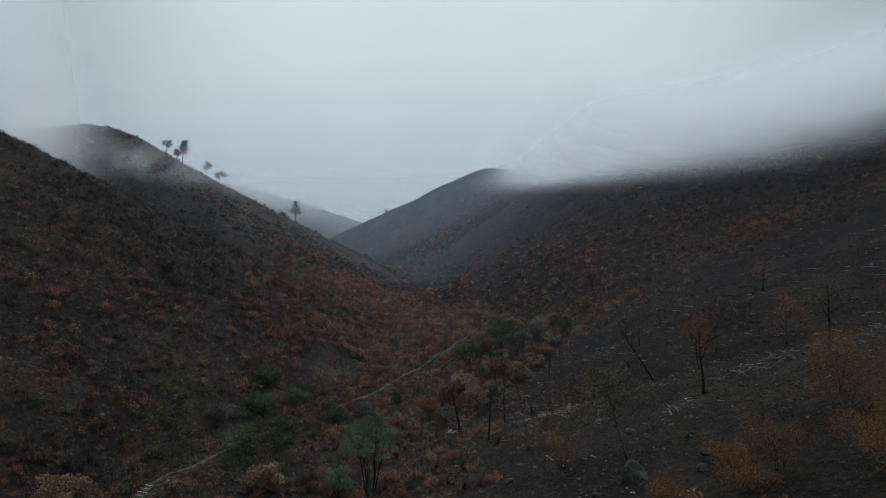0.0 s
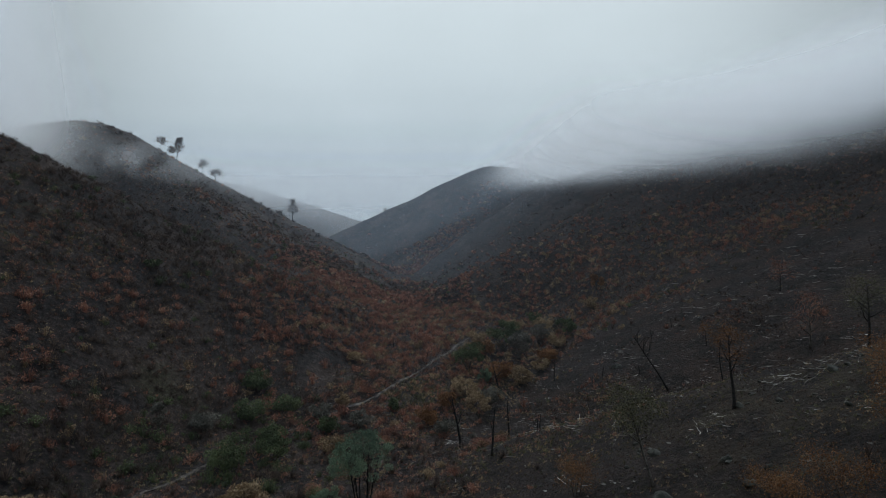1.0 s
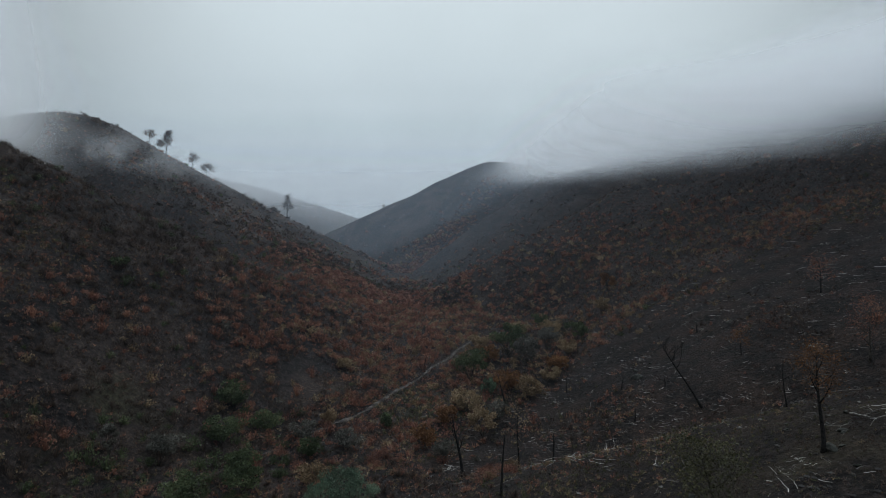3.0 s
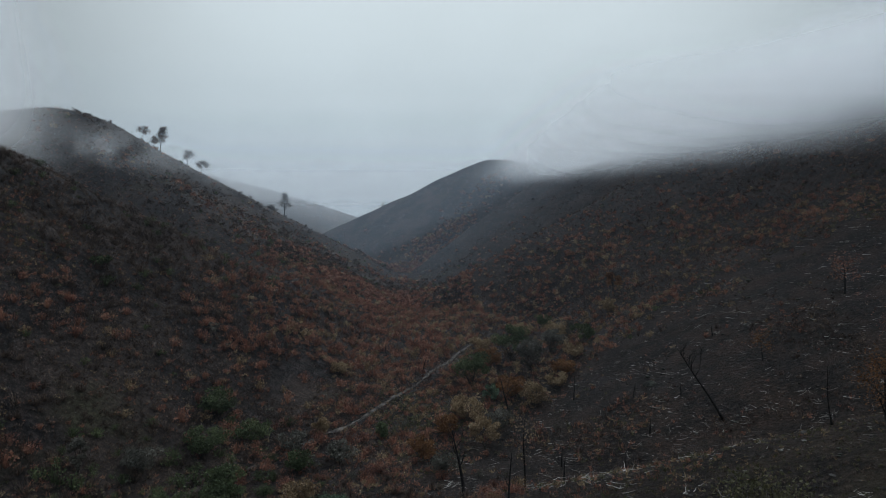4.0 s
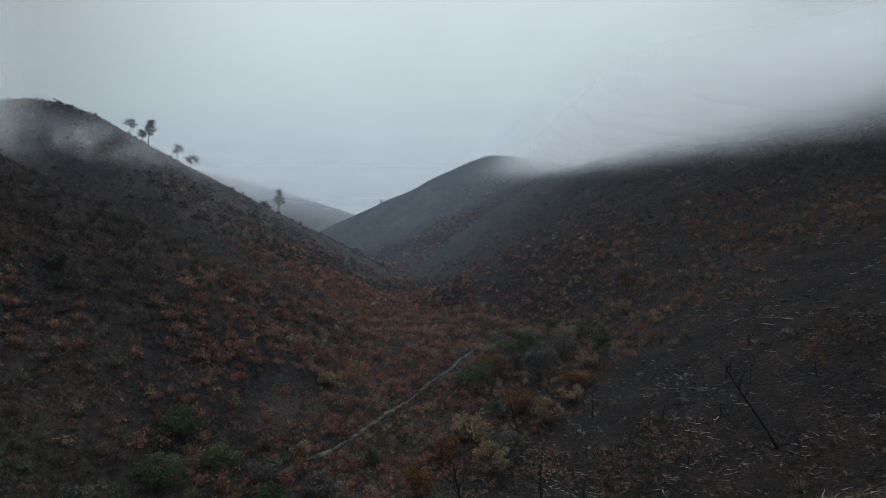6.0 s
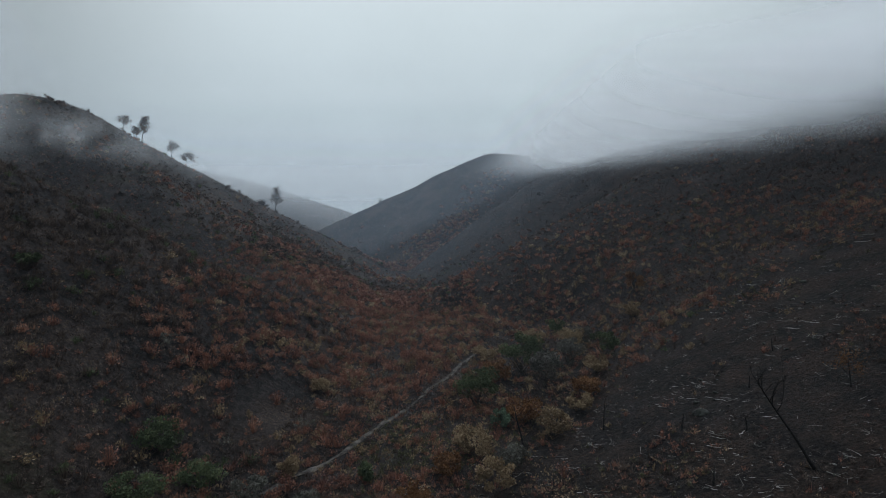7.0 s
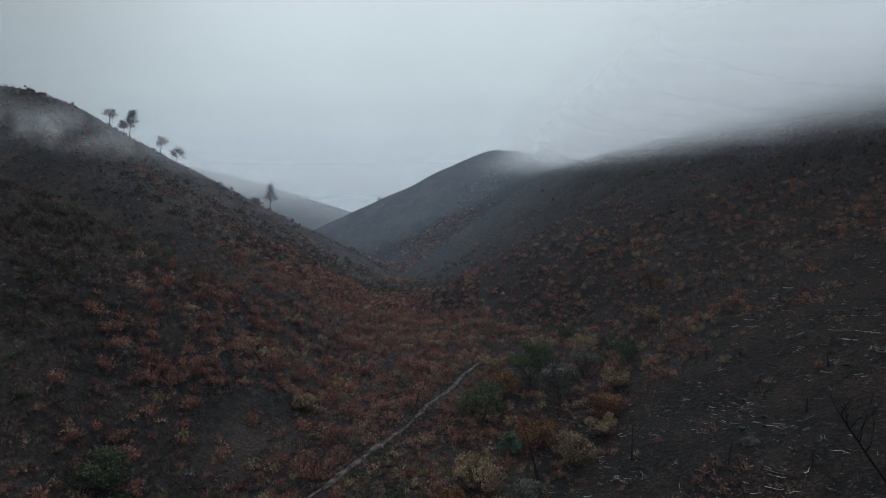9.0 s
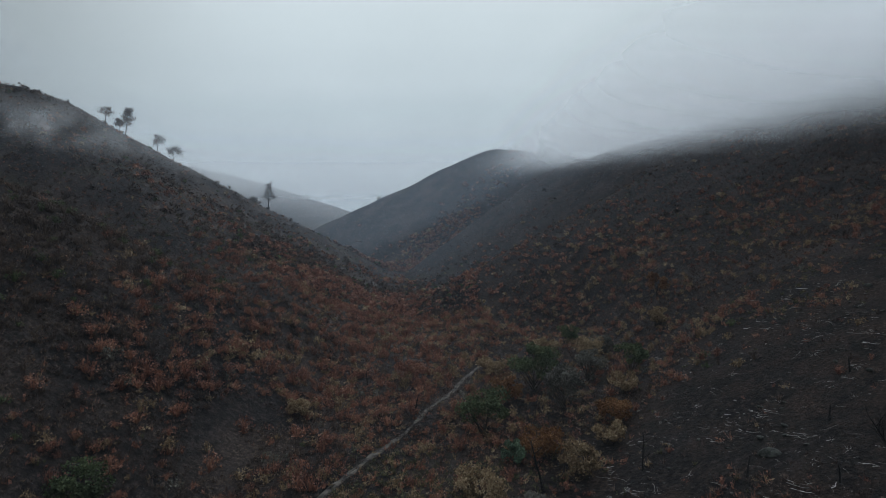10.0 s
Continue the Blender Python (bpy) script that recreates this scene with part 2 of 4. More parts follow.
gx = spread(-135, 150, 1.2, -1500, 1500)
gy = spread(30, 330, 1.2, -400, 3000, 1.03)
mx_, my_ = np.meshgrid(gx, gy)
mz_ = height(mx_, my_)
nx, ny = len(gx), len(gy)
idx = np.arange(nx * ny).reshape(ny, nx)
quads = np.stack([idx[:-1, :-1], idx[:-1, 1:], idx[1:, 1:], idx[1:, :-1]], -1).reshape(-1, 4)
ground = new("ground", mesh_from("ground", np.stack([mx_, my_, mz_], -1).reshape(-1, 3), quads, MAT_GROUND, True))
tagged(ground, "charred hillsides with brown litter, dry grass and pale ash", "burnt hillside", kind="structure")

# ---- low cloud: thin flat layers of mist across the valley, each letting part of the view through ----
CLOUD_X, CLOUD_Y = 0.06, 0.08  # the cloud's base lies higher up the valley
BASE = 49 - CLOUD_Y * 260 - CLOUD_X * 123


def cloud_base(x, y):
    """Height over the drone's level at which the cloud begins."""
    return BASE + CLOUD_X * x + CLOUD_Y * y


def ease(v, a, b):
    """A smooth step: 0 at a, 1 at b."""
    t = np.clip((v - a) / (b - a), 0, 1)
    return t * t * (3 - 2 * t)


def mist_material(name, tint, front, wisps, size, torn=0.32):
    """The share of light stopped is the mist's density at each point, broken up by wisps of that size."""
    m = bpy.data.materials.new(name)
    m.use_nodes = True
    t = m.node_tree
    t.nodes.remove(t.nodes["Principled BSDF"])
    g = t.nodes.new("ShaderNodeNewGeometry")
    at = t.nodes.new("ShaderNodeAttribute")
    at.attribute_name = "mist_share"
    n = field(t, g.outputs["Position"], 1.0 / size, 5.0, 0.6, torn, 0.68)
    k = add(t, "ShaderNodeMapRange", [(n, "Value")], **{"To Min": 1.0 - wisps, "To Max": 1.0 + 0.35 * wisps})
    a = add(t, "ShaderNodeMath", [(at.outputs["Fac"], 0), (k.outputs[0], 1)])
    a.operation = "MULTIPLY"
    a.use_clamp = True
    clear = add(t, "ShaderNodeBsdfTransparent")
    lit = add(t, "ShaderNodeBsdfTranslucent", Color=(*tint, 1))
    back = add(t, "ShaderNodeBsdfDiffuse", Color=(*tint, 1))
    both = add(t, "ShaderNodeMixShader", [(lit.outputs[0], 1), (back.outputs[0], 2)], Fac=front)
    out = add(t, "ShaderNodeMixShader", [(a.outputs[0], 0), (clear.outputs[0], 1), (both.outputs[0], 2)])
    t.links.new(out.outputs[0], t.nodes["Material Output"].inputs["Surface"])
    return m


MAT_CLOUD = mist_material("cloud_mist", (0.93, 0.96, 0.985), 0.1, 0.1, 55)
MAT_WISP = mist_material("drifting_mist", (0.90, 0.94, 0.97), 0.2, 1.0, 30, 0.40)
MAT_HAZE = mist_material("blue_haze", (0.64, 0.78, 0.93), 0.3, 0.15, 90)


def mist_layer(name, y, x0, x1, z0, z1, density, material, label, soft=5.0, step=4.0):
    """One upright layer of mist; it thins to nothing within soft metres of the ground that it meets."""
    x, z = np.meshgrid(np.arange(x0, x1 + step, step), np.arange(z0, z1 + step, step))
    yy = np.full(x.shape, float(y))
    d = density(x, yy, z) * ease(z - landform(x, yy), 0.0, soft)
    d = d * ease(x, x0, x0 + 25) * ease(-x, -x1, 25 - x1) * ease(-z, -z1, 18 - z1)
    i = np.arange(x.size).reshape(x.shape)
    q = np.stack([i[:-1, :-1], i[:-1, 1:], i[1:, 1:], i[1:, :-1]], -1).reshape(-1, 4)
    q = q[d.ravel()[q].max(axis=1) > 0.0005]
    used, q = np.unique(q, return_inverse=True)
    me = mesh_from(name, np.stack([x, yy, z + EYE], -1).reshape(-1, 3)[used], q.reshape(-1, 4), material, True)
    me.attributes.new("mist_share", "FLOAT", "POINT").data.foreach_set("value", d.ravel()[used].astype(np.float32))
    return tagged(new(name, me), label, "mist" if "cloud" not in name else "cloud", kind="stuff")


def cloud(x, y, z):
    """The cloud that lies on the hilltops east of the valley, torn along its lower rim."""
    above = z - cloud_base(x, y) + 5 * ease(x, 35, 85) - 6 * ease(x, 106, 150)
    torn = above + 5 * fbm(x + 0.7 * y, z * 2.0 + 0.5 * y, 50, 4, 77)
    lid = 24 + 28 * ease(x, 40, 170)
    return ease(torn, -9, 11) * ease(1 - above / lid, 0, 0.8) * ease(x - 0.16 * np.maximum(y - 300, 0), -5, 85)


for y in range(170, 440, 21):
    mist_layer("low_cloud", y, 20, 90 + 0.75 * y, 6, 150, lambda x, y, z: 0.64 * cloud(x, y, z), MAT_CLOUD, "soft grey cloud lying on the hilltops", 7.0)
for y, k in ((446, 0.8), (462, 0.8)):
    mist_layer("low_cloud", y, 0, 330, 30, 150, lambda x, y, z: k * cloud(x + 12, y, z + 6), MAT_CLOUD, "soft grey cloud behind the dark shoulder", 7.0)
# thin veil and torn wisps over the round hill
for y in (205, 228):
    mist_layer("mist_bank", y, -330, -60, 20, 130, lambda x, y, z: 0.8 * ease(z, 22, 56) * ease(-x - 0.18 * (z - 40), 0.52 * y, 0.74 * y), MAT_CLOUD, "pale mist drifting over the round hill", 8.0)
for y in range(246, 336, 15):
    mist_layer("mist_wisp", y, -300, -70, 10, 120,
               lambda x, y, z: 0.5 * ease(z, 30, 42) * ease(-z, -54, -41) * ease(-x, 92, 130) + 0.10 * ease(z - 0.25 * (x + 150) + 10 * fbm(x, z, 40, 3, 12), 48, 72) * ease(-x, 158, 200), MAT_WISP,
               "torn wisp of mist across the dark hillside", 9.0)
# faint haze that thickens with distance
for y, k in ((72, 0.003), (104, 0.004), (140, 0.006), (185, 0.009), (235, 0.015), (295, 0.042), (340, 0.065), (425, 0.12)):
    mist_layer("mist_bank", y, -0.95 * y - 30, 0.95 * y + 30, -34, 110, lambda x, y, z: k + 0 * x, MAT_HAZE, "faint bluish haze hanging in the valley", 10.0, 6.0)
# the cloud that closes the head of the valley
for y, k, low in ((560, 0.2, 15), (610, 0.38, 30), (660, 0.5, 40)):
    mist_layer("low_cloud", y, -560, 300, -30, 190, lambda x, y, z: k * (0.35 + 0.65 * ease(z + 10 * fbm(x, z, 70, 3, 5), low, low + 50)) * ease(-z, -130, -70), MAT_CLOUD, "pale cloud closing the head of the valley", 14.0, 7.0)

# the trail's line; nothing grows on it
TRAIL = [(-35.6, 67), (-36.0, 70), (-37.0, 75), (-36.3, 79), (-34.3, 82), (-32.5, 89), (-28.0, 100), (-21.5, 112), (-15.6, 121), (-11.2, 130), (-7.0, 139.5), (-4.0, 147), (-1.0, 155.5), (2.0, 163), (6.0, 175), (9.0, 181)]


def along(points, step):
    """Points every step metres on a smooth line through those given."""
    p = np.array(points, float)
    p = np.vstack([2 * p[0] - p[1], p, 2 * p[-1] - p[-2]])
    out = []
    for i in range(1, len(p) - 2):
        n = max(2, int(np.linalg.norm(p[i + 1] - p[i]) / step))
        for t in np.arange(n) / n:
            out.append(0.5 * (2 * p[i] + (p[i + 1] - p[i - 1]) * t + (2 * p[i - 1] - 5 * p[i] + 4 * p[i + 1] - p[i + 2]) * t * t
                              + (3 * p[i] - p[i - 1] - 3 * p[i + 1] + p[i + 2]) * t ** 3))
    return np.array(out)


trail_line = along(TRAIL, 0.5)


def off_trail(x, y, wide, front):
    """True where a bush at (x, y) leaves the trail free; front: more room on the low side, south of it."""
    out = np.ones(len(x), bool)
    for px_, py_ in trail_line[(trail_line[:, 1] > 118) | (trail_line[:, 1] < 88)]:
        out &= ~((np.abs(x - px_) < wide) & (y < py_ + wide) & (y > py_ - front))
    return out


# ---- scrub ----


def tri_leaves(rng, centres, size):
    """A triangle at each centre, turned at random: corners and faces."""
    n = len(centres)
    d1 = rng.normal(size=(n, 3))
    d1 /= np.linalg.norm(d1, axis=1)[:, None]
    d2 = np.cross(d1, rng.normal(size=(n, 3)))
    d2 /= np.linalg.norm(d2, axis=1)[:, None]
    s = size * rng.uniform(0.6, 1.3, (n, 1))
    v = np.stack([centres + d1 * s, centres - d1 * s * 0.5 + d2 * s * 0.7, centres - d1 * s * 0.5 - d2 * s * 0.7], 1)
    return v.reshape(-1, 3), np.arange(3 * n).reshape(n, 3)


def bush_leaves(rng, n, leaf, tall=0.8, lumps=5):
    """A bush one metre in radius: lumps of leaves over a low dome."""
    a = rng.uniform(0, 2 * math.pi, lumps)
    r = np.sqrt(rng.uniform(0, 1, lumps)) * 0.62
    c = np.stack([r * np.cos(a), r * np.sin(a), tall * rng.uniform(0.45, 0.95, lumps) * (1.1 - 0.6 * r)], -1)
    own = rng.integers(0, lumps, n)
    d = rng.normal(size=(n, 3))
    d /= np.linalg.norm(d, axis=1)[:, None]
    p = c[own] + d * rng.uniform(0.18, 0.42, (n, 1)) * np.array([1, 1, 0.85])
    p[:, 2] = np.abs(p[:, 2])
    return tri_leaves(rng, p, leaf)


def twig_fan(rng, n, tall=1.0, width=0.02, spread_=0.8):
    """Bare twigs: slim three-cornered blades that rise and fan out from the foot."""
    a = rng.uniform(0, 2 * math.pi, n)
    top = np.stack([np.cos(a), np.sin(a), np.zeros(n)], -1) * rng.uniform(0.1, spread_, (n, 1))
    top[:, 2] = tall * rng.uniform(0.5, 1.1, n)
    foot = top * np.array([0.15, 0.15, 0.0])
    side = np.stack([-np.sin(a), np.cos(a), np.zeros(n)], -1) * width
    v = np.stack([foot + side, foot - side, top], 1)
    return v.reshape(-1, 3), np.arange(3 * n).reshape(n, 3)


def join(parts):
    vs, fs, k = [], [], 0
    for v, f in parts:
        vs.append(v)
        fs.append(f + k)
        k += len(v)
    return np.concatenate(vs), np.concatenate(fs)


def strew(name, templates, xs, ys, radii, material, rng, sink=0.1, squash=(0.8, 1.2), turns=(0, 2 * math.pi)):
    """One mesh of many bushes, each a turned and scaled template set on the ground."""
    zs = height(xs, ys)
    vs, fs, k = [], [], 0
    pick = rng.integers(0, len(templates), len(xs))
    turn = rng.uniform(*turns, len(xs))
    high = rng.uniform(*squash, len(xs))
    for t, (tv, tf) in enumerate(templates):
        sel = np.where(pick == t)[0]
        if not len(sel):
            continue
        c, s, r = np.cos(turn[sel])[:, None], np.sin(turn[sel])[:, None], radii[sel][:, None]
        x = xs[sel][:, None] + r * (c * tv[:, 0] - s * tv[:, 1])
        y = ys[sel][:, None] + r * (s * tv[:, 0] + c * tv[:, 1])
        z = zs[sel][:, None] + r * (high[sel][:, None] * tv[:, 2] - sink)
        vs.append(np.stack([x, y, z], -1).reshape(-1, 3))
        fs.append((tf[None] + (np.arange(len(sel)) * len(tv))[:, None, None] + k).reshape(-1, 3))
        k += len(sel) * len(tv)
    return new(name, mesh_from(name, np.concatenate(vs), np.concatenate(fs), material))


RNG = np.random.default_rng(7)
fine = [join([bush_leaves(RNG, 74, 0.105), twig_fan(RNG, 44, 1.05, 0.024, 0.8)]) for _ in range(8)]
loose = [join([bush_leaves(RNG, 55, 0.12, 1.0, 6), twig_fan(RNG, 22, 1.1, 0.022)]) for _ in range(6)]
bare = [join([twig_fan(RNG, 46, 0.9, 0.025, 0.95), bush_leaves(RNG, 20, 0.10, 0.8)]) for _ in range(6)]
coarse = [bush_leaves(RNG, 34, 0.24) for _ in range(6)]


def scatter(n, x0, x1, y0, y1):
    return RNG.uniform(x0, x1, n), RNG.uniform(y0, y1, n)


# bushes over the whole valley; how thick they stand, and of which kind, follows the slopes
bx, by = scatter(56000, -170, 190, 28, 430)
ex, ey = (np.concatenate(q) for q in zip(scatter(800, -52, -2, 60, 122), scatter(3200, -64, 14, 138, 290), scatter(900, -60, 60, 382, 470)))
bx, by = np.concatenate([bx, ex]), np.concatenate([by, ey])
seen_near = np.abs(bx) < 0.80 * by + 22
bx, by = bx[seen_near], by[seen_near]
clump = 0.5 + 0.5 * fbm(bx, by, 22, 4, 11)
left = 1 / (1 + np.exp((bx + 12 - 0.03 * (by - 150)) / 7))


def burnt_bare(x, y):
    """1 on the bare charred slope east of the stream, 0 in the scrub."""
    rim = np.interp(y, (40, 65, 110, 128, 145, 158, 170), (-3, 0, 6, 15, 28, 42, 56)) + 11 * fbm(x, y, 17, 4, 71)
    return 1 / (1 + np.exp(-(x - rim) / 3.5)) / (1 + np.exp((y - 164 + 0.10 * np.maximum(x - 50, 0)) / 5))


def charred_hollows(x, y):
    return np.exp(-(((x + 26) / 8) ** 2 + ((y - 141) / 12) ** 2) ** 2) + np.exp(-(((x + 7.5) / 5.5) ** 2 + ((y - 178) / 9) ** 2) ** 2)


cut = burnt_bare(bx, by)
dense = 0.4 + 0.6 * np.clip((clump - 0.35) * 3.2, 0, 1)
dense *= 1 - 0.93 * cut
dense *= 1 - 0.95 * np.clip(charred_hollows(bx, by), 0, 1)
dense *= np.where(by > 300, 0.45, 1.0)
dense *= 1 - 0.45 * (bx < -66) * (by > 190)
right_hand = bx > 12
patchy = 0.10 + 0.90 * np.clip((clump - 0.40) * 4.0, 0, 1)
lie = landform(bx, by)
knots = np.clip(0.35 + 2.6 * fbm(bx, by, 15, 3, 13), 0, 1)
dense = np.where(right_hand, dense * patchy * np.where(lie > 6, 0.45, 1.0) * np.where(by > 232, 0.5, 1.0), dense)
band = np.exp(-(((bx - 42) / 30) ** 2 + ((by - 208) / 48) ** 2))
band2 = np.exp(-(((bx - 80) / 52) ** 2 + ((by - 190) / 52) ** 2))
dense = np.maximum(dense, np.maximum(0.95 * band * (0.5 + 0.5 * knots), 0.95 * band2 * (0.15 + 0.85 * knots)) * (bx > 5) * (1 - cut))
dense *= np.where(lie > 22, 0.5, 1.0)
gully = np.exp(-((bx - (-22 + 0.95 * (by - 395))) / 19) ** 2) * (by > 380) * (by < 470)
dense = np.where(by > 345, 0.16 * dense + 0.95 * gully, dense)
keep = (RNG.uniform(0, 1, len(bx)) < dense) & off_trail(bx, by, 1.0, 2.6)
bx, by, left, cut, lie = bx[keep], by[keep], left[keep], cut[keep], lie[keep]
hue = 0.5 + 0.5 * fbm(bx, by, 30, 3, 23) + RNG.normal(0, 0.14, len(bx))
hue += 0.35 * (by > 385) + 0.26 * np.exp(-(((bx - 42) / 34) ** 2 + ((by - 208) / 52) ** 2)) + 0.16 * np.exp(-((by - 240) / 70) ** 2) - 0.11 * left * (by < 150)
hue += 0.12 * np.exp(-(((bx + 18) / 30) ** 2 + ((by - 185) / 48) ** 2)) - 0.16 * (lie > -2) * (bx < -30) - 0.10 * (lie > 22) - 0.04 * (bx > 45) * (by > 140)
radius = (0.5 + 1.15 * RNG.uniform(0, 1, len(bx)) ** 1.5) * (1 + 0.3 * (by > 220) + 0.5 * (by > 380)) * (1 + 0.25 * left * (by < 175))
far = by > 235
roll_ = RNG.uniform(0, 1, len(bx))
kind_brown = hue < 0.50
vale = np.exp(-(((bx - 22) / 32) ** 2 + ((by - 165) / 60) ** 2))
kind_tan = ~kind_brown & (roll_ < 0.13 + 0.35 * vale + 0.3 * np.exp(-(((bx - 66) / 26) ** 2 + ((by - 188) / 36) ** 2)))
kind_grey = ~kind_brown & ~kind_tan & (roll_ > 0.95)
thicket = np.exp(-(((bx + 30) / 13) ** 2 + ((by - 98) / 24) ** 2))
kind_green = kind_brown & (roll_ > 0.94 - 0.6 * thicket)
kind_brown &= ~kind_green
kind_rust = ~(kind_brown | kind_tan | kind_grey | kind_green)
KINDS = (
    ("rust_scrub", kind_rust, fine, MAT_RUST, "heat-scorched scrub with rust-red dead leaves"),
    ("tan_scrub", kind_tan, loose, MAT_TAN, "dry tan and straw-coloured bushes"),
    ("brown_scrub", kind_brown, bare, MAT_BROWN, "burnt scrub of bare dark brown twigs"),
    ("grey_scrub", kind_grey, loose, MAT_GREY, "pale grey leafless brush"),
    ("green_scrub", kind_green, fine, MAT_GREEN, "dull green scrub that outlived the fire"))
# those nearest the flight stand as bushes of their own
gap = np.hypot(bx, by - 82)
near_by = gap < np.sort(gap)[270]
for name, sel, near_t, mat, lab in KINDS:
    for part_name, s2, tm in ((name, sel & ~far & ~near_by, near_t), (name, sel & far, coarse)):
        if s2.sum():
            ob = strew(part_name, tm, bx[s2], by[s2], radius[s2], mat, RNG)
            tagged(ob, lab, "scrub", kind="stuff")


# low growth and litter between the bushes: twigs, dead leaves and stalks
ux, uy = (np.concatenate(q) for q in zip(scatter(70000, -140, 150, 28, 300), scatter(15000, -80, 70, 40, 150)))
gx2, gy2 = scatter(5000, -70, 70, -30, 30)
ux, uy = np.concatenate([ux, gx2]), np.concatenate([uy, gy2])
ok = (np.abs(ux) < 0.80 * np.maximum(uy, 60) + 18) & (RNG.uniform(0, 1, len(ux)) < 1.2 - np.clip((uy - 105) / 165, 0, 0.92))
ux, uy = ux[ok], uy[ok]
scar = np.clip(charred_hollows(ux, uy), 0, 1) + np.where(RNG.uniform(0, 1, len(ux)) < 0.1, 0.3, 0.85) * burnt_bare(ux, uy)
thin = 0.5 + 0.5 * fbm(ux, uy, 14, 3, 33) - 0.5 * scar
ok = (thin > np.where(ux < 5, 0.14, 0.26)) & off_trail(ux, uy, 0.35, 0.6)
ux, uy, thin = ux[ok], uy[ok], thin[ok]
tone = 0.5 + 0.5 * fbm(ux, uy, 26, 3, 37) + RNG.normal(0, 0.16, len(ux))
hx, hy = scatter(26000, -230, 160, 205, 490)
heath = (np.abs(hx) < 0.8 * hy + 18) & (RNG.uniform(0, 1, 26000) < (0.5 + 0.6 * fbm(hx, hy, 34, 4, 41)) * np.where((hx > 10) & (hy < 430), 0.75, 1.0))
hx, hy = hx[heath], hy[heath]
heath_tone = 0.5 + 0.5 * fbm(hx, hy, 38, 3, 43) + RNG.normal(0, 0.1, len(hx)) - 0.14 * ((hx > 10) & (hy < 430)) + 0.12 * np.exp(-(((hx + 70) / 34) ** 2 + ((hy - 260) / 60) ** 2))
tuft = [join([twig_fan(RNG, 10, 0.95, 0.034, 1.0), bush_leaves(RNG, 8, 0.19, 0.5, 4)]) for _ in range(8)]
for name, sel, mat, lab in (
        ("burnt_litter", tone < 0.52, MAT_BROWN, "dark burnt twigs and stalks on the ground"),
        ("rust_litter", (tone >= 0.52) & (tone < 0.66), MAT_RUST, "rust-brown dead leaves and low stalks"),
        ("straw_litter", (tone >= 0.66) & (tone < 0.74), MAT_TAN, "straw-coloured dry stalks on the ground"),
        ("grass_tufts", tone >= 0.74, MAT_GRASS, "dull olive grass tufts on the slopes")):
    tagged(strew(name, tuft, ux[sel], uy[sel], RNG.uniform(0.4, 1.05, int(sel.sum())) * np.clip(uy[sel] / 120, 0.42, 1.0), mat, RNG, 0.05), lab, "undergrowth", kind="stuff")

sx, sy = scatter(9500, 0, 54, 28, 78)
spur_tone = 0.5 + 0.5 * fbm(sx, sy, 7, 3, 47) + RNG.normal(0, 0.2, len(sx))
spur_size = RNG.uniform(0.10, 0.36, len(sx))
for name, sel, mat, lab in (
        ("spur_stalks", spur_tone < 0.5, MAT_BROWN, "short burnt stalks and twigs on the near spur"),
        ("spur_grass", (spur_tone >= 0.5) & (spur_tone < 0.78), MAT_GRASS, "short olive grass on the near spur"),
        ("spur_straw", spur_tone >= 0.78, MAT_TAN, "straw-coloured stalks on the near spur")):
    tagged(strew(name, tuft, sx[sel], sy[sel], spur_size[sel], mat, RNG, 0.05), lab, "undergrowth", kind="stuff")
for name, sel, mat, lab in (
        ("burnt_heath", heath_tone < 0.55, MAT_BROWN, "low burnt heath on the far slopes"),
        ("rust_heath", (heath_tone >= 0.55) & (heath_tone < 0.68), MAT_RUST, "low scorched heath with dull red leaves on the far slopes"),
        ("dry_heath", heath_tone >= 0.68, MAT_GRASS, "low olive-brown heath on the far slopes")):
    tagged(strew(name, tuft, hx[sel], hy[sel], RNG.uniform(0.5, 1.3, int(sel.sum())), mat, RNG, 0.05), lab, "undergrowth", kind="stuff")

# ---- trees ----


def tube(points, radii, sides=5):
    """A tapered, crooked stick through the points: corners and triangles."""
    pts = np.asarray(points, float)
    n = len(pts)
    d = np.gradient(pts, axis=0)
    d /= np.linalg.norm(d, axis=1)[:, None] + 1e-9
    ref = np.where(np.abs(d[:, 2:3]) > 0.9, np.array([[1.0, 0, 0]]), np.array([[0, 0, 1.0]]))
    u = np.cross(d, ref)
    u /= np.linalg.norm(u, axis=1)[:, None]
    w = np.cross(d, u)
    a = np.arange(sides) * 2 * math.pi / sides
    ring = pts[:, None] + np.asarray(radii)[:, None, None] * (np.cos(a)[None, :, None] * u[:, None] + np.sin(a)[None, :, None] * w[:, None])
    v = ring.reshape(-1, 3)
    f = []
    for i in range(n - 1):
        for j in range(sides):
            p, q = i * sides + j, i * sides + (j + 1) % sides
            f += [(p, q, q + sides), (p, q + sides, p + sides)]
    for j in range(1, sides - 1):
        f += [(0, j + 1, j), ((n - 1) * sides, (n - 1) * sides + j, (n - 1) * sides + j + 1)]
    return v, np.array(f)


def crooked(rng, start, way, length, steps=6, bend=0.12, rise=0.0):
    """Points of a limb that wanders off its way and turns up by rise."""
    p, d, out = np.array(start, float), np.array(way, float), []
    d /= np.linalg.norm(d)
    for _ in range(steps + 1):
        out.append(p.copy())
        p = p + d * length / steps
        d = d + rng.normal(0, bend, 3) + np.array([0, 0, rise / steps])
        d /= np.linalg.norm(d)
    return np.array(out)


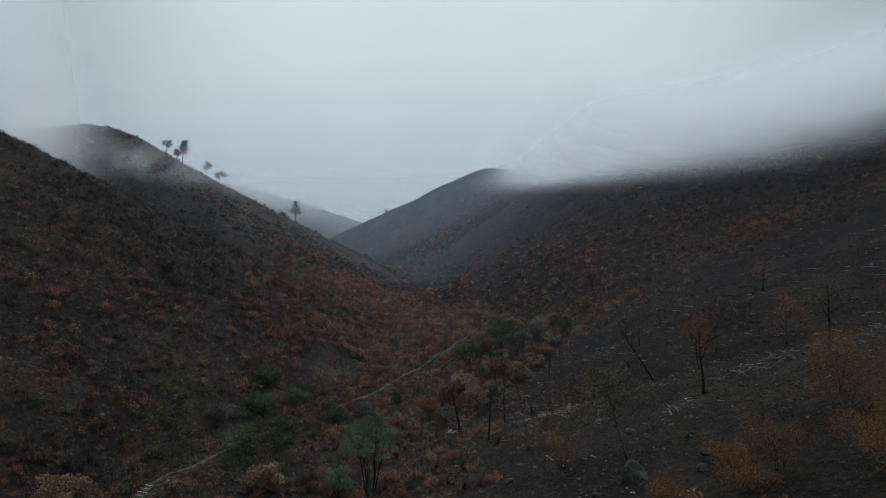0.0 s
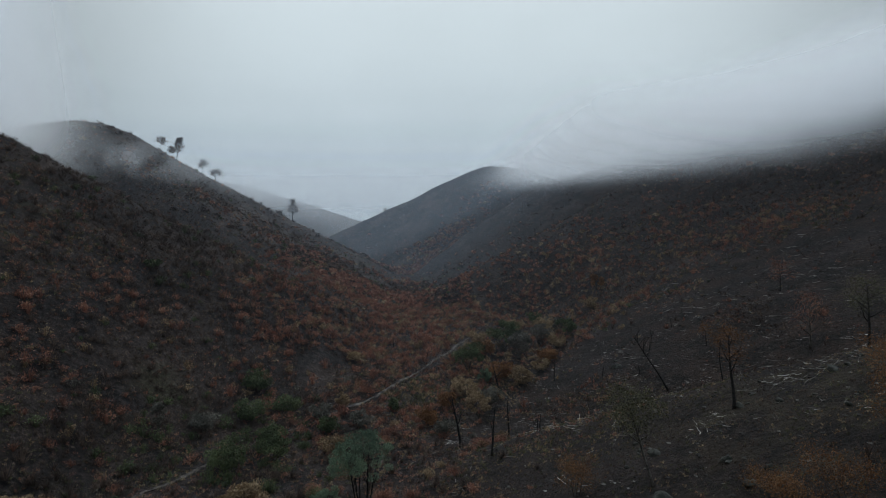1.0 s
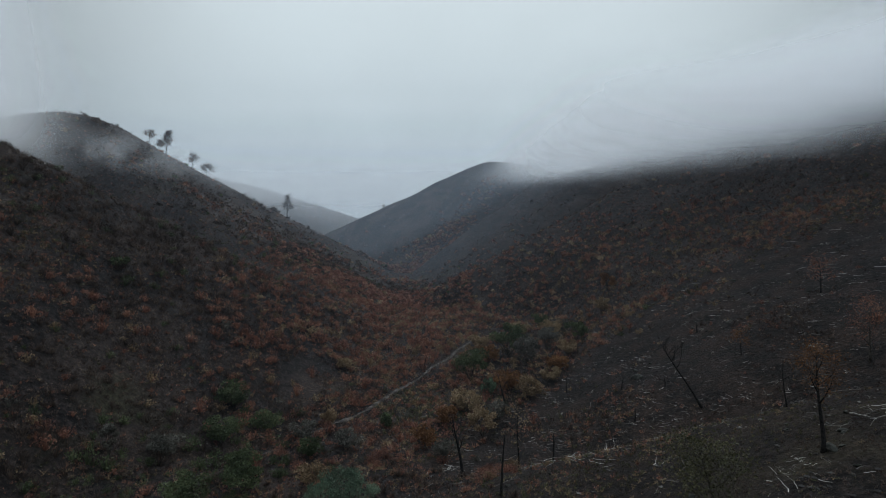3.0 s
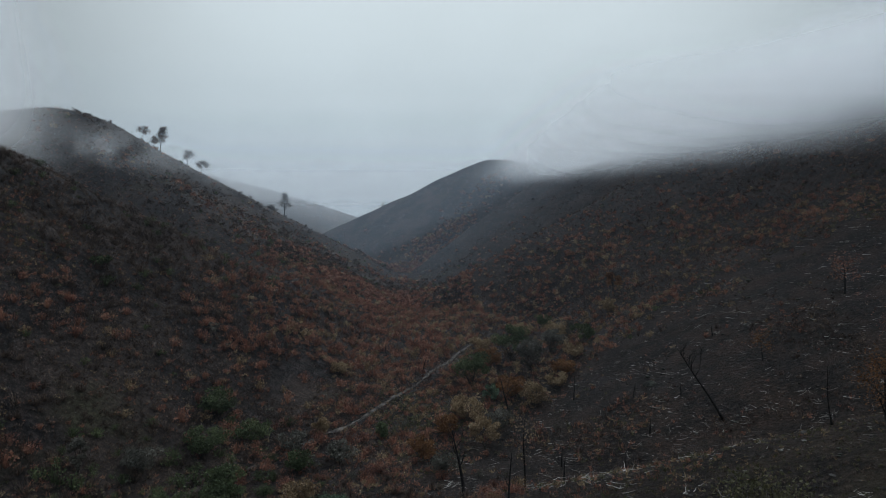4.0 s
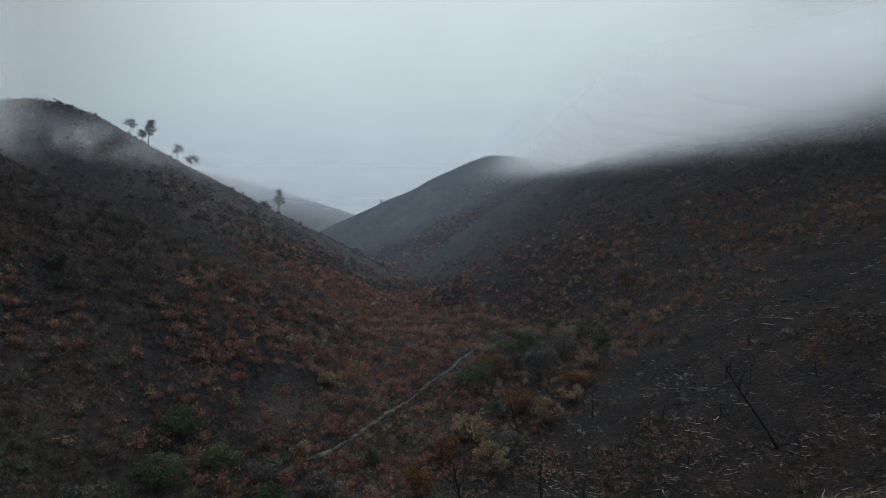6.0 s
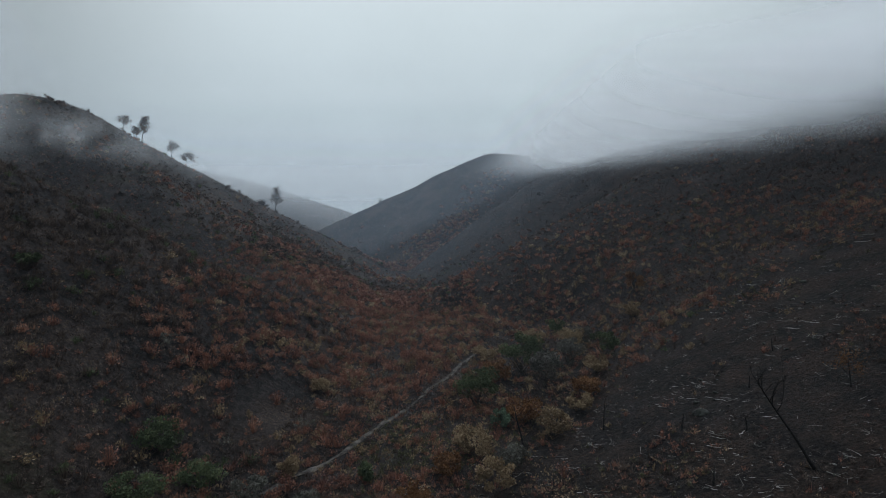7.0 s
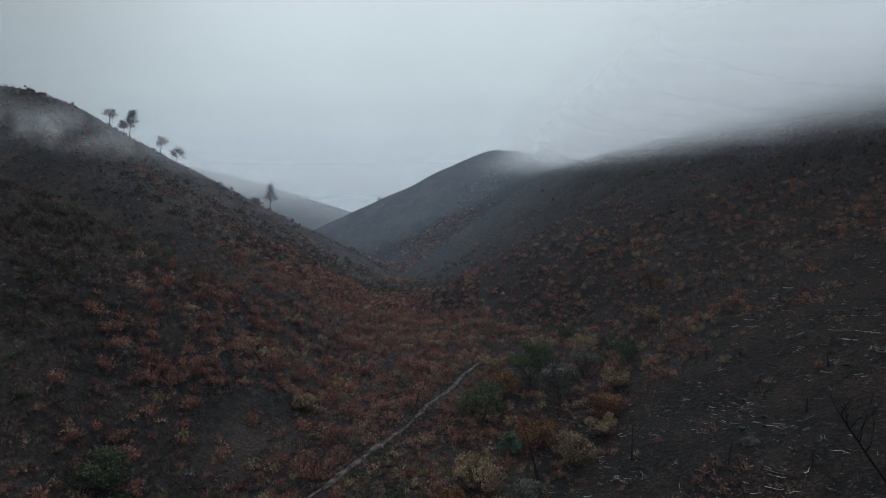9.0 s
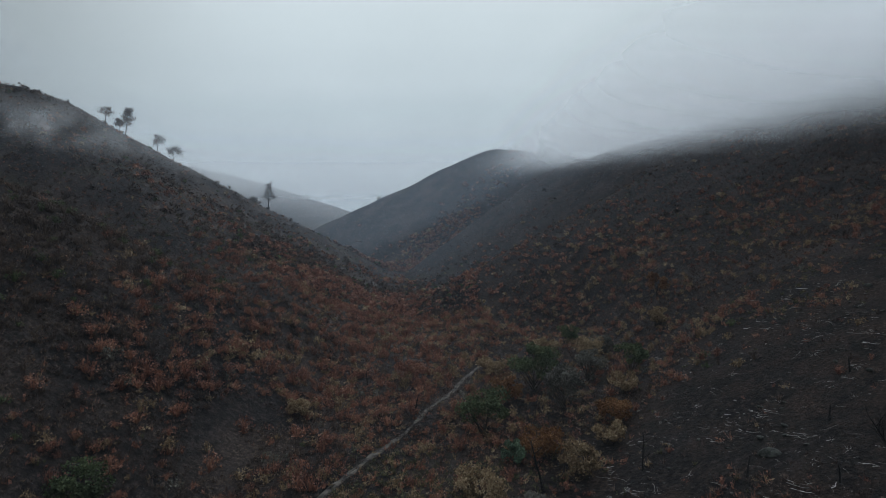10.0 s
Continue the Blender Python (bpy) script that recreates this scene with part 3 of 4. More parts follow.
def thing(name, x, y, label, category, group="", sink=0.0):
    ob = new(name)
    ob.empty_display_size = 0.5
    ob.location = (x, y, float(height(x, y)) - sink)
    return tagged(ob, label, category, group)


def part(name, geo, material, parent, label="", smooth=False):
    v, f = geo
    ob = new(name, mesh_from(name, v, f, material, smooth))
    ob.parent = parent
    if label:
        ob["label"] = label
    return ob


def sprays(rng, tips, n, size, leaf, flat=0.8):
    """Leaves about each tip, n to a tip, in a ball of that size."""
    tips = np.asarray(tips)
    c = np.repeat(tips, n, 0) + rng.normal(0, 1, (len(tips) * n, 3)) * np.array([1, 1, flat]) * size * 0.5
    return tri_leaves(rng, c, leaf)


def tree(name, x, y, tall, seed, label, leaf_mat=None, wood=MAT_CHAR, girth=0.16, lean=(0.0, 0.0), trunks=1, limbs=7,
         low=0.35, reach=0.34, up=0.6, twigs=5, leaves=9, ball=0.9, leaf=0.16, droop=0.0, bend=0.07, stout=1.5, category="tree", group=""):
    """A tree: one or more crooked trunks, limbs that fork into twigs, and leaves in sprays at the twigs' ends."""
    rng = np.random.default_rng(seed)
    root = thing(name, x, y, label, category, group, 0.2)
    tips = []
    for k in range(trunks):
        a = rng.uniform(0, 6.28)
        way = np.array([lean[0], lean[1], 1.0]) + (0 if trunks == 1 else 0.22) * np.array([math.cos(a), math.sin(a), 0])
        foot = np.zeros(3) if trunks == 1 else np.array([math.cos(a), math.sin(a), 0]) * 0.25
        h = tall * (0.9 if trunks == 1 else rng.uniform(0.72, 0.9))
        line = crooked(rng, foot, way, h, 9, bend * 0.6)
        g = girth * np.linspace(1, 0.22, 10) / math.sqrt(trunks)
        g[0] *= 1.35
        part("trunk", tube(line, g, 7), wood, root, smooth=True)
        tips.append(line[-1])
        for j in range(max(2, limbs // trunks)):
            f = low + (0.97 - low) * (j + rng.uniform(0.1, 0.9)) / max(2, limbs // trunks)
            i = f * 9
            i0 = min(int(i), 8)
            start = line[i0] + (line[i0 + 1] - line[i0]) * (i - i0)
            b = a + j * 2.4 + rng.uniform(-0.5, 0.5)
            size = tall * reach * (1.15 - 0.75 * (f - low) / (1 - low)) * rng.uniform(0.7, 1.15)
            lway = np.array([math.cos(b), math.sin(b), up - droop * (1 - f)])
            ll = crooked(rng, start, lway, size, 5, 0.13, 0.5)
            lg = girth * (1 - 0.75 * f) * 0.42 * stout
            geo, shoots = [tube(ll, lg * np.linspace(1, 0.25, 6), 5)], []
            for q in range(twigs):
                s = ll[rng.integers(2, 6)]
                tw = crooked(rng, s, ll[-1] - ll[0] + rng.normal(0, 0.5, 3) * size, size * rng.uniform(0.25, 0.5), 3, 0.2, 0.3)
                (geo if y > 135 else shoots).append(tube(tw, lg * 0.3 * np.linspace(1, 0.3, 4), 3))
                tips.append(tw[-1])
                tips.append(tw[-2])
            limb = part("limb", join(geo), wood, root, smooth=True)
            for shoot in shoots:
                part("twig", shoot, wood, limb, smooth=True)
    if leaf_mat is not None:
        part("foliage", sprays(rng, tips, leaves, ball, leaf), leaf_mat, root)
    return root


def dome_tree(name, x, y, tall, wide, seed, label, leaf_mat, wood=MAT_BARK, n=2600, leaf=0.16, low=0.3, trunks=3, lumps=26, category="tree", group=""):
    """A bushy tree: many round tufts of leaves over a wide crown, on slim stems."""
    rng = np.random.default_rng(seed)
    root = thing(name, x, y, label, category, group, 0.2)
    cz, rz = tall * (1 + low) / 2, tall * (1 - low) / 2
    d = rng.normal(size=(lumps, 3))
    d /= np.linalg.norm(d, axis=1)[:, None]
    d[:, 2] = d[:, 2] * 0.85 + 0.12
    c = np.array([0, 0, cz]) + d * np.array([wide / 2, wide / 2, rz]) * rng.uniform(0.45, 0.88, (lumps, 1))
    for k in range(trunks):
        a = k * 6.28 / trunks + rng.uniform(-0.4, 0.4)
        foot = np.array([math.cos(a), math.sin(a), 0]) * 0.2
        top = c[rng.integers(0, lumps)]
        line = crooked(rng, foot, top - foot, np.linalg.norm(top - foot) * 0.95, 7, 0.06)
        part("trunk", tube(line, 0.02 * tall * np.linspace(1, 0.25, 8), 6), wood, root, smooth=True)
    for q in range(min(10, lumps)):
        start = np.array([0, 0, tall * low * rng.uniform(0.6, 1.2)])
        line = crooked(rng, start, c[q] - start, np.linalg.norm(c[q] - start), 5, 0.08)
        part("limb", tube(line, 0.008 * tall * np.linspace(1, 0.3, 6), 4), wood, root, smooth=True)
    own = rng.integers(0, lumps, n)
    e = rng.normal(size=(n, 3))
    e /= np.linalg.norm(e, axis=1)[:, None]
    size = wide * rng.uniform(0.09, 0.18, lumps)[own][:, None]
    p = c[own] + e * size * rng.uniform(0.55, 1.05, (n, 1)) * np.array([1, 1, 0.8])
    part("foliage", tri_leaves(rng, p, leaf), leaf_mat, root)
    return root


def umbrella_tree(x, y, tall, wide, seed, label, stems=6, tufts=64, n=230):
    """A tree whose slim stems fan out to a dome of leafy tufts, browned on its underside."""
    rng = np.random.default_rng(seed)
    root = thing("umbrella_tree", x, y, label, "tree", "", 0.2)
    rise = 0.36 * tall
    a, h = rng.uniform(0, 6.28, tufts), rng.uniform(0.0, 1.0, tufts)
    r = np.sqrt(1 - h ** 2) * wide / 2 * rng.uniform(0.82, 1.04, tufts)
    tips = np.stack([r * np.cos(a), r * np.sin(a), tall - rise + rise * h * rng.uniform(0.85, 1.0, tufts) - 0.12 * r], -1)
    for k in range(stems):
        b = k * 6.28 / stems + rng.uniform(-0.4, 0.4)
        foot = np.array([math.cos(b), math.sin(b), 0]) * 0.35
        top = np.array([math.cos(b) * wide * 0.26, math.sin(b) * wide * 0.26, tall - rise * 0.6])
        line = crooked(rng, foot, top - foot, np.linalg.norm(top - foot), 8, 0.05)
        stem = part("trunk", tube(line, 0.10 * np.linspace(1.1, 0.35, 9), 6), MAT_CHAR, root, smooth=True)
        for q in range(5):
            s0 = line[rng.integers(4, 9)]
            goal = tips[rng.integers(0, tufts)] * np.array([0.8, 0.8, 0.97])
            part("limb", tube(crooked(rng, s0, goal - s0, np.linalg.norm(goal - s0) * 0.8, 4, 0.1), 0.035 * np.linspace(1, 0.3, 5), 4), MAT_CHAR, stem, smooth=True)
    size = rng.uniform(0.45, 0.8, tufts) * wide / 7

    def tuft_leaves(centres, sizes, count, leaf):
        d = rng.normal(size=(len(centres) * count, 3))
        d /= np.linalg.norm(d, axis=1)[:, None]
        d *= rng.uniform(0.6, 1.05, (len(d), 1)) * np.repeat(sizes, count)[:, None]
        return tri_leaves(rng, np.repeat(centres, count, 0) + d * np.array([1, 1, 0.75]), leaf)
    part("foliage", tuft_leaves(tips, size, n, 0.075), MAT_SAGE, root)
    low = tips[h < 0.45][:14] * np.array([0.75, 0.75, 1.0]) - np.array([0, 0, 0.7])
    part("dead_foliage", tuft_leaves(low, np.full(len(low), 0.45), 60, 0.07), MAT_TAN, root, "dry tan leaves under the crown")
    return root


# the green tree on the valley floor
umbrella_tree(-8.6, 70.5, 10.0, 7.0, 3, "sage-green tree with a domed crown on slim dark stems")
dome_tree("umbrella_tree", -12.0, 69.5, 5.0, 4.0, 5, "low sage-green tree beside a taller domed one", MAT_SAGE, MAT_CHAR, 5200, 0.08, 0.3, 3, 22)
# evergreen trees along the stream
for x, y, tall, wide, seed, mat, lab in (
        (6.2, 143.5, 7.6, 8.4, 11, MAT_GREEN, "dark green rounded evergreen tree beside the trail"),
        (16.0, 162, 9.0, 9.0, 12, MAT_GREEN, "dark green spreading evergreen tree by the stream"),
        (31.5, 158, 6.0, 6.0, 13, MAT_GREEN, "dull green small tree at the slope's foot"),
        (18.9, 151, 7.0, 7.6, 14, MAT_GREY, "grey-green half-bare tree among tan brush"),
        (32.6, 182, 5.0, 7.0, 15, MAT_GREY, "pale grey leafless spreading bush"),
        (9.0, 133, 3.4, 3.8, 16, MAT_SAGE, "small grey-green bush beside the trail"),
        (-34.5, 118, 4.6, 7.0, 17, MAT_GREEN, "green shrub thicket on the lower slope"),
        (-28.5, 114, 3.8, 6.0, 18, MAT_GREEN, "green shrub thicket beside the gully"),
        (-29.0, 86, 4.5, 5.5, 19, MAT_GREEN, "leafy green shrub near the old steps"),
        (-26.0, 97, 3.6, 5.0, 20, MAT_GREEN, "leafy green shrub on the valley floor"),
        (-19.0, 104, 3.2, 4.2, 21, MAT_GREEN, "low green shrub on the valley floor"),
        (-62.0, 133, 2.6, 3.6, 22, MAT_GREEN, "lone green bush on the burnt slope"),
        (-42.5, 66.5, 4.8, 7.2, 23, MAT_TAN, "large tan bush with dry curled leaves"),
        (-32.2, 71.5, 3.0, 2.8, 24, MAT_TAN, "straw-coloured bush beside the steps"),
        (-22.0, 73, 3.8, 6.0, 25, MAT_TAN, "straw-coloured spreading bush on the valley floor"),
        (12.1, 134, 4.2, 7.0, 26, MAT_ORANGE, "rust-orange spreading bush beside the green trees"),
        (21.0, 134.5, 3.4, 5.0, 27, MAT_TAN, "tan dry-leaved bush at the slope's foot"),
        (4.5, 124, 4.6, 6.5, 28, MAT_TAN, "yellow-brown tree with thinning leaves beside the trail"),
        (1.0, 118, 3.4, 4.6, 29, MAT_ORANGE, "orange-brown dry bush beside the trail"),
        (9.0, 119, 3.6, 4.8, 30, MAT_GREY, "pale half-bare bush among charred trunks"),
        (28.0, 150, 3.4, 5.4, 31, MAT_TAN, "tan dry bush low on the burnt slope"),
        (49.5, 196, 6.0, 6.0, 32, MAT_ORANGE, "brown-orange tree on the slope's shoulder"),
        (-9.2, 117, 2.8, 3.0, 33, MAT_GREEN, "yellow-green bush beside the trail"),
        (-18.5, 117.5, 2.8, 3.2, 34, MAT_TAN, "straw-coloured bush beside the trail"),
        (-41.8, 94, 5.0, 2.6, 35, MAT_GREY, "pale grey-brown cone-shaped bush"),
        (-21.0, 148, 3.4, 3.8, 36, MAT_TAN, "tan dry bush above the trail"),
        (25.5, 163, 6.0, 6.8, 202, MAT_GREY, "pale grey-green tree among dry brush"),
        (29.5, 178, 5.6, 7.2, 203, MAT_TAN, "tan dry-leaved tree at the slope's foot"),
        (10.5, 156, 4.4, 6.0, 204, MAT_ORANGE, "rust-orange bush between green trees"),
        (24.0, 141, 3.8, 5.5, 205, MAT_ORANGE, "orange-brown bush at the slope's foot"),
        (16.0, 128, 4.6, 5.2, 206, MAT_TAN, "yellow-brown bush among charred trunks"),
        (6.5, 113, 4.8, 5.4, 207, MAT_TAN, "thin yellow-brown tree beside the trail"),
        (-2.5, 110, 3.6, 5.0, 208, MAT_ORANGE, "orange-brown bush below the trail"),
        (0.5, 104, 3.2, 4.4, 209, MAT_GREY, "pale grey bush below the trail"),
        (9.5, 172, 4.2, 6.6, 210, MAT_TAN, "wide tan bush above the trail"),
        (22.0, 186, 4.4, 6.4, 211, MAT_TAN, "tan bush beside green trees"),
        (29.0, 198, 4.8, 6.0, 212, MAT_GREEN, "dull green bush at the slope's foot"),
        (43.0, 178, 4.6, 5.0, 213, MAT_TAN, "straw-coloured bush on the slope"),
        (-24.0, 90, 4.2, 5.8, 214, MAT_GREEN, "leafy green shrub on the valley floor"),
        (-33.0, 108, 4.4, 6.4, 215, MAT_GREEN, "green shrub thicket on the lower slope"),
        (-21.5, 111, 3.6, 5.2, 216, MAT_GREY, "grey-green shrub beside the gully"),
        (-37.0, 99, 3.8, 5.4, 217, MAT_GREY, "grey-brown leafless shrub on the lower slope"),
        (-16.0, 93, 3.4, 4.8, 218, MAT_TAN, "straw-coloured bush on the valley floor"),
        (-14.0, 108, 3.2, 4.6, 219, MAT_GREY, "grey-brown leafless shrub on the valley floor"),
        (-6.0, 172, 3.0, 7.5, 37, MAT_RUST, "wide rust-red bush above the trail")):
    dome_tree("tree" if tall > 5.2 else "bush", x, y, tall, wide, seed, lab, mat, n=int(900 + 60 * tall * wide), low=0.06 if tall < 5.2 else 0.12,
              leaf=0.17, lumps=20, category="tree" if tall > 5.2 else "bush")

# burnt trees on the slope
tree("burnt_tree", 36.3, 101.6, 12.0, 41, "leaning charred tree with bare forked twigs", girth=0.19, lean=(-0.58, 0.05), limbs=10, low=0.6, reach=0.24, up=1.5, twigs=14, stout=1.7, bend=0.05)
tree("burnt_tree", 26.0, 59.3, 7.6, 42, "charred tree with a flat crown of orange leaves", MAT_ORANGE, girth=0.17, limbs=8, low=0.45, reach=0.34, up=0.9, leaves=15, ball=0.8, leaf=0.075)
tree("burnt_tree", 55.0, 95, 8.6, 43, "brown-leaved burnt tree on the steep slope", MAT_RUST, MAT_BARK, girth=0.18, limbs=10, low=0.25, reach=0.42, leaves=11, ball=1.1, leaf=0.10)
tree("burnt_tree", 43.0, 66.0, 7.4, 44, "olive tree with thinning leaves on the spur", MAT_GRASS, girth=0.16, limbs=11, low=0.3, reach=0.4, leaves=20, ball=1.1, leaf=0.075)
tree("burnt_tree", 15.5, 50, 8.2, 45, "thin pale-barked tree with dull olive leaves", MAT_GRASS, MAT_BARK, girth=0.13, lean=(-0.28, 0.05), limbs=16, low=0.45, reach=0.27, leaves=17, ball=1.0, leaf=0.085)
tree("burnt_tree", 2.8, 94, 9.0, 46, "curved charred trunk with a few bare limbs", girth=0.24, lean=(-0.18, 0.05), limbs=6, low=0.4, reach=0.3, up=0.9, bend=0.12)
tree("burnt_tree", 10.0, 96, 9.5, 47, "slim charred tree with a few tan leaves", MAT_TAN, girth=0.15, limbs=8, low=0.45, reach=0.3, leaves=3, ball=1.0, leaf=0.12)
tree("burnt_tree", 6.0, 78, 7.0, 48, "slim charred pole with stubs of limbs", girth=0.16, limbs=4, low=0.5, reach=0.14, up=0.9)
tree("burnt_tree", 11.5, 126, 6.5, 49, "charred crooked tree with bare limbs", girth=0.17, lean=(-0.25, 0), limbs=7, low=0.35, reach=0.35)
tree("burnt_tree", 22.5, 126, 5.0, 50, "small charred tree with bare limbs", girth=0.12, limbs=6, low=0.3, reach=0.35)
tree("burnt_tree", 31.5, 73, 5.5, 51, "slim bent charred sapling", girth=0.09, limbs=4, low=0.5, reach=0.2, lean=(-0.15, 0))
tree("burnt_tree", 66.0, 122, 6.5, 52, "brown-leaved burnt tree on the steep slope", MAT_RUST, girth=0.15, limbs=8, low=0.3, reach=0.4, leaves=6, ball=1.1, leaf=0.15)
tree("burnt_tree", 47.0, 112, 4.2, 53, "small charred tree with orange leaves", MAT_ORANGE, girth=0.1, limbs=7, low=0.3, reach=0.4, leaves=5, ball=0.8, leaf=0.13)
for k, (x, y, tall) in enumerate(((21.0, 92, 3.0), (28.0, 105, 2.4), (35.0, 112, 2.2), (16.0, 104, 3.2), (40.0, 121, 2.0), (30.0, 118, 2.6), (47.0, 128, 2.2), (13.0, 88, 3.4), (-4.0, 152, 3.4), (-13.0, 165, 3.2))):
    tree("charred_stump", x, y, tall, 60 + k, "short charred stake standing since the fire", girth=0.15, limbs=2, low=0.5, reach=0.18, twigs=1, lean=(0.1 * (k % 3 - 1), 0), category="stump", group="charred stakes")

# orange scrub oaks close to the flight's start
for k, (x, y, tall, wide) in enumerate(((10.8, 54.5, 4.2, 3.2), (21.0, 37.0, 3.6, 5.0), (27.5, 41.0, 4.6, 5.2), (24.5, 33.5, 3.0, 4.4), (30.5, 46.0, 4.2, 4.6), (17.5, 35.5, 2.2, 3.2), (34.0, 52.0, 4.0, 4.6), (23.5, 30.5, 2.6, 4.0), (27.0, 35.0, 3.2, 4.6), (30.0, 38.5, 4.0, 4.4), (19.5, 41.5, 1.8, 2.8), (14.5, 38.5, 1.6, 2.6))):
    tree("scrub_oak", x, y, tall, 80 + k, "scorched scrub oak with dead orange leaves", MAT_ORANGE, MAT_BARK, girth=0.09, trunks=3, limbs=12, low=0.2, reach=wide / tall * 0.42,
         up=0.5, twigs=6, leaves=17, ball=0.75, leaf=0.058, group="orange scrub oaks")

# trees along the far ridges
tree("pine_tree", -98.2, 391, 21.0, 101, "tall thin pine with a scorched crown on the ridge", MAT_BROWN, girth=0.34, lean=(0.10, 0), limbs=22, low=0.45, reach=0.15, up=0.3, twigs=5, leaves=6, ball=1.2, leaf=0.27, category="pine")
tree("pine_tree", -149.8, 338, 14.0, 102, "oval-crowned pine on the foggy ridge", MAT_BROWN, girth=0.24, limbs=20, low=0.34, reach=0.2, up=0.6, twigs=5, leaves=8, ball=1.2, leaf=0.27, category="pine")
tree("ridge_tree", -151.6, 336, 6.0, 103, "small thin tree beside a pine on the ridge", MAT_BROWN, girth=0.13, limbs=8, low=0.4, reach=0.3, leaves=10, ball=1.2, leaf=0.3)
tree("ridge_tree", -156.0, 332, 8.0, 104, "spreading tree half lost in the fog", MAT_BROWN, girth=0.18, limbs=10, low=0.4, reach=0.4, leaves=7, ball=1.3, leaf=0.27)
tree("ridge_tree", -139.7, 348, 8.6, 105, "small round-crowned tree on the ridge", MAT_BROWN, girth=0.18, limbs=11, low=0.3, reach=0.36, leaves=7, ball=1.2, leaf=0.26)
tree("ridge_tree", -133.3, 351.6, 6.6, 106, "low spreading tree on the ridge", MAT_BROWN, girth=0.15, limbs=9, low=0.3, reach=0.48, leaves=10, ball=1.3, leaf=0.3)
tree("ridge_tree", -106.0, 390, 7.6, 107, "bushy dark tree beside the tall pine", MAT_BROWN, girth=0.18, limbs=12, low=0.2, reach=0.4, leaves=10, ball=1.5, leaf=0.28)
tree("ridge_tree", -92.0, 395, 5.0, 108, "bare charred pole on the ridge", girth=0.15, limbs=3, low=0.6, reach=0.12)
tree("ridge_tree", -49.5, 512, 5.5, 109, "lone small tree on the far ridge", MAT_BROWN, girth=0.15, limbs=8, low=0.45, reach=0.16, leaves=5, ball=0.7, leaf=0.24)

# ---- the trail ----
td = np.gradient(trail_line, axis=0)
td /= np.linalg.norm(td, axis=1)[:, None]
tn = np.stack([td[:, 1], -td[:, 0]], -1)
wig = fbm(trail_line[:, 0] * 3, trail_line[:, 1] * 3, 8, 3, 51)
half = (0.34 + 0.26 * wig) * np.where(trail_line[:, 1] < 114, 0.75, 1.0)
cols = []
for s in (-1.25, -1.0, -0.5, 0.0, 0.5, 1.0, 1.25):
    q = trail_line + tn * (s * half[:, None] * 1.0 + 0.25 * fbm(trail_line[:, 0], trail_line[:, 1] + 40 * s, 2, 2, 52)[:, None])
    z = height(q[:, 0], q[:, 1]) + (0.16 if abs(s) < 1.2 else -0.25) - 0.05 * (1 - s * s if abs(s) < 1 else 0)
    cols.append(np.column_stack([q, z]))
tv = np.stack(cols, 1)
ti = np.arange(tv.shape[0] * 7).reshape(-1, 7)
tq = np.stack([ti[:-1, :-1], ti[:-1, 1:], ti[1:, 1:], ti[1:, :-1]], -1).reshape(-1, 4)
trail = new("footpath", mesh_from("footpath", tv.reshape(-1, 3), tq, MAT_TRAIL, True))
tagged(trail, "narrow pale dirt footpath through the burnt scrub", "footpath", kind="structure")


def step_box(w, d, h):
    bm = bmesh.new()
    bmesh.ops.create_cube(bm, size=1)
    bmesh.ops.scale(bm, vec=(w, d, h), verts=bm.verts)
    bmesh.ops.bevel(bm, geom=bm.edges[:], offset=0.03, segments=1)
    me = bpy.data.meshes.new("step")
    bm.to_mesh(me)
    bm.free()
    me.materials.append(MAT_ASHWOOD)
    return me


stair = thing("footpath_steps", -37.0, 69.0, "rough timber steps set into the dirt path", "steps")
step_me = step_box(1.5, 0.22, 0.2)
for k in range(9):
    p = trail_line[np.argmin(np.abs(trail_line[:, 1] - (66.5 + 1.05 * k)))]
    ob = new("step", step_me)
    ob.parent = stair
    ob.location = Vector((p[0], p[1], float(height(p[0], p[1])) + 0.2)) - stair.location
    ob.rotation_euler = (0, 0, -0.35 + 0.06 * math.sin(k * 2.1))

# ---- stones, fallen wood and burnt root crowns ----


def stone_mesh(seed, sx, sy, sz):
    rng = np.random.default_rng(seed)
    bm = bmesh.new()
    bmesh.ops.create_icosphere(bm, subdivisions=2, radius=1)
    cuts = rng.normal(size=(7, 3))
    cuts /= np.linalg.norm(cuts, axis=1)[:, None]
    for v in bm.verts:
        for c in cuts:
            over = v.co.dot(Vector(c)) - 0.72
            if over > 0:
                v.co -= Vector(c) * over
        v.co = Vector((v.co.x * sx, v.co.y * sy, v.co.z * sz))
    me = bpy.data.meshes.new("rock")
    bm.to_mesh(me)
    bm.free()
    me.materials.append(MAT_STONE)
    return me


stones = [stone_mesh(s, 1.0, 0.7, 0.38 + 0.08 * (s % 3)) for s in range(6)]
R2 = np.random.default_rng(91)


def set_stone(x, y, size, label, group="", k=None):
    ob = new("rock", stones[R2.integers(0, 6) if k is None else k])
    ob.location = (x, y, float(height(x, y)) + 0.12 * size)
    ob.rotation_euler = (R2.uniform(-0.4, 0.4), R2.uniform(-0.4, 0.4), R2.uniform(0, 6.28))
    ob.scale = (size, size * R2.uniform(0.7, 1.1), size * R2.uniform(0.7, 1.2))
    return tagged(ob, label, "rock", group)


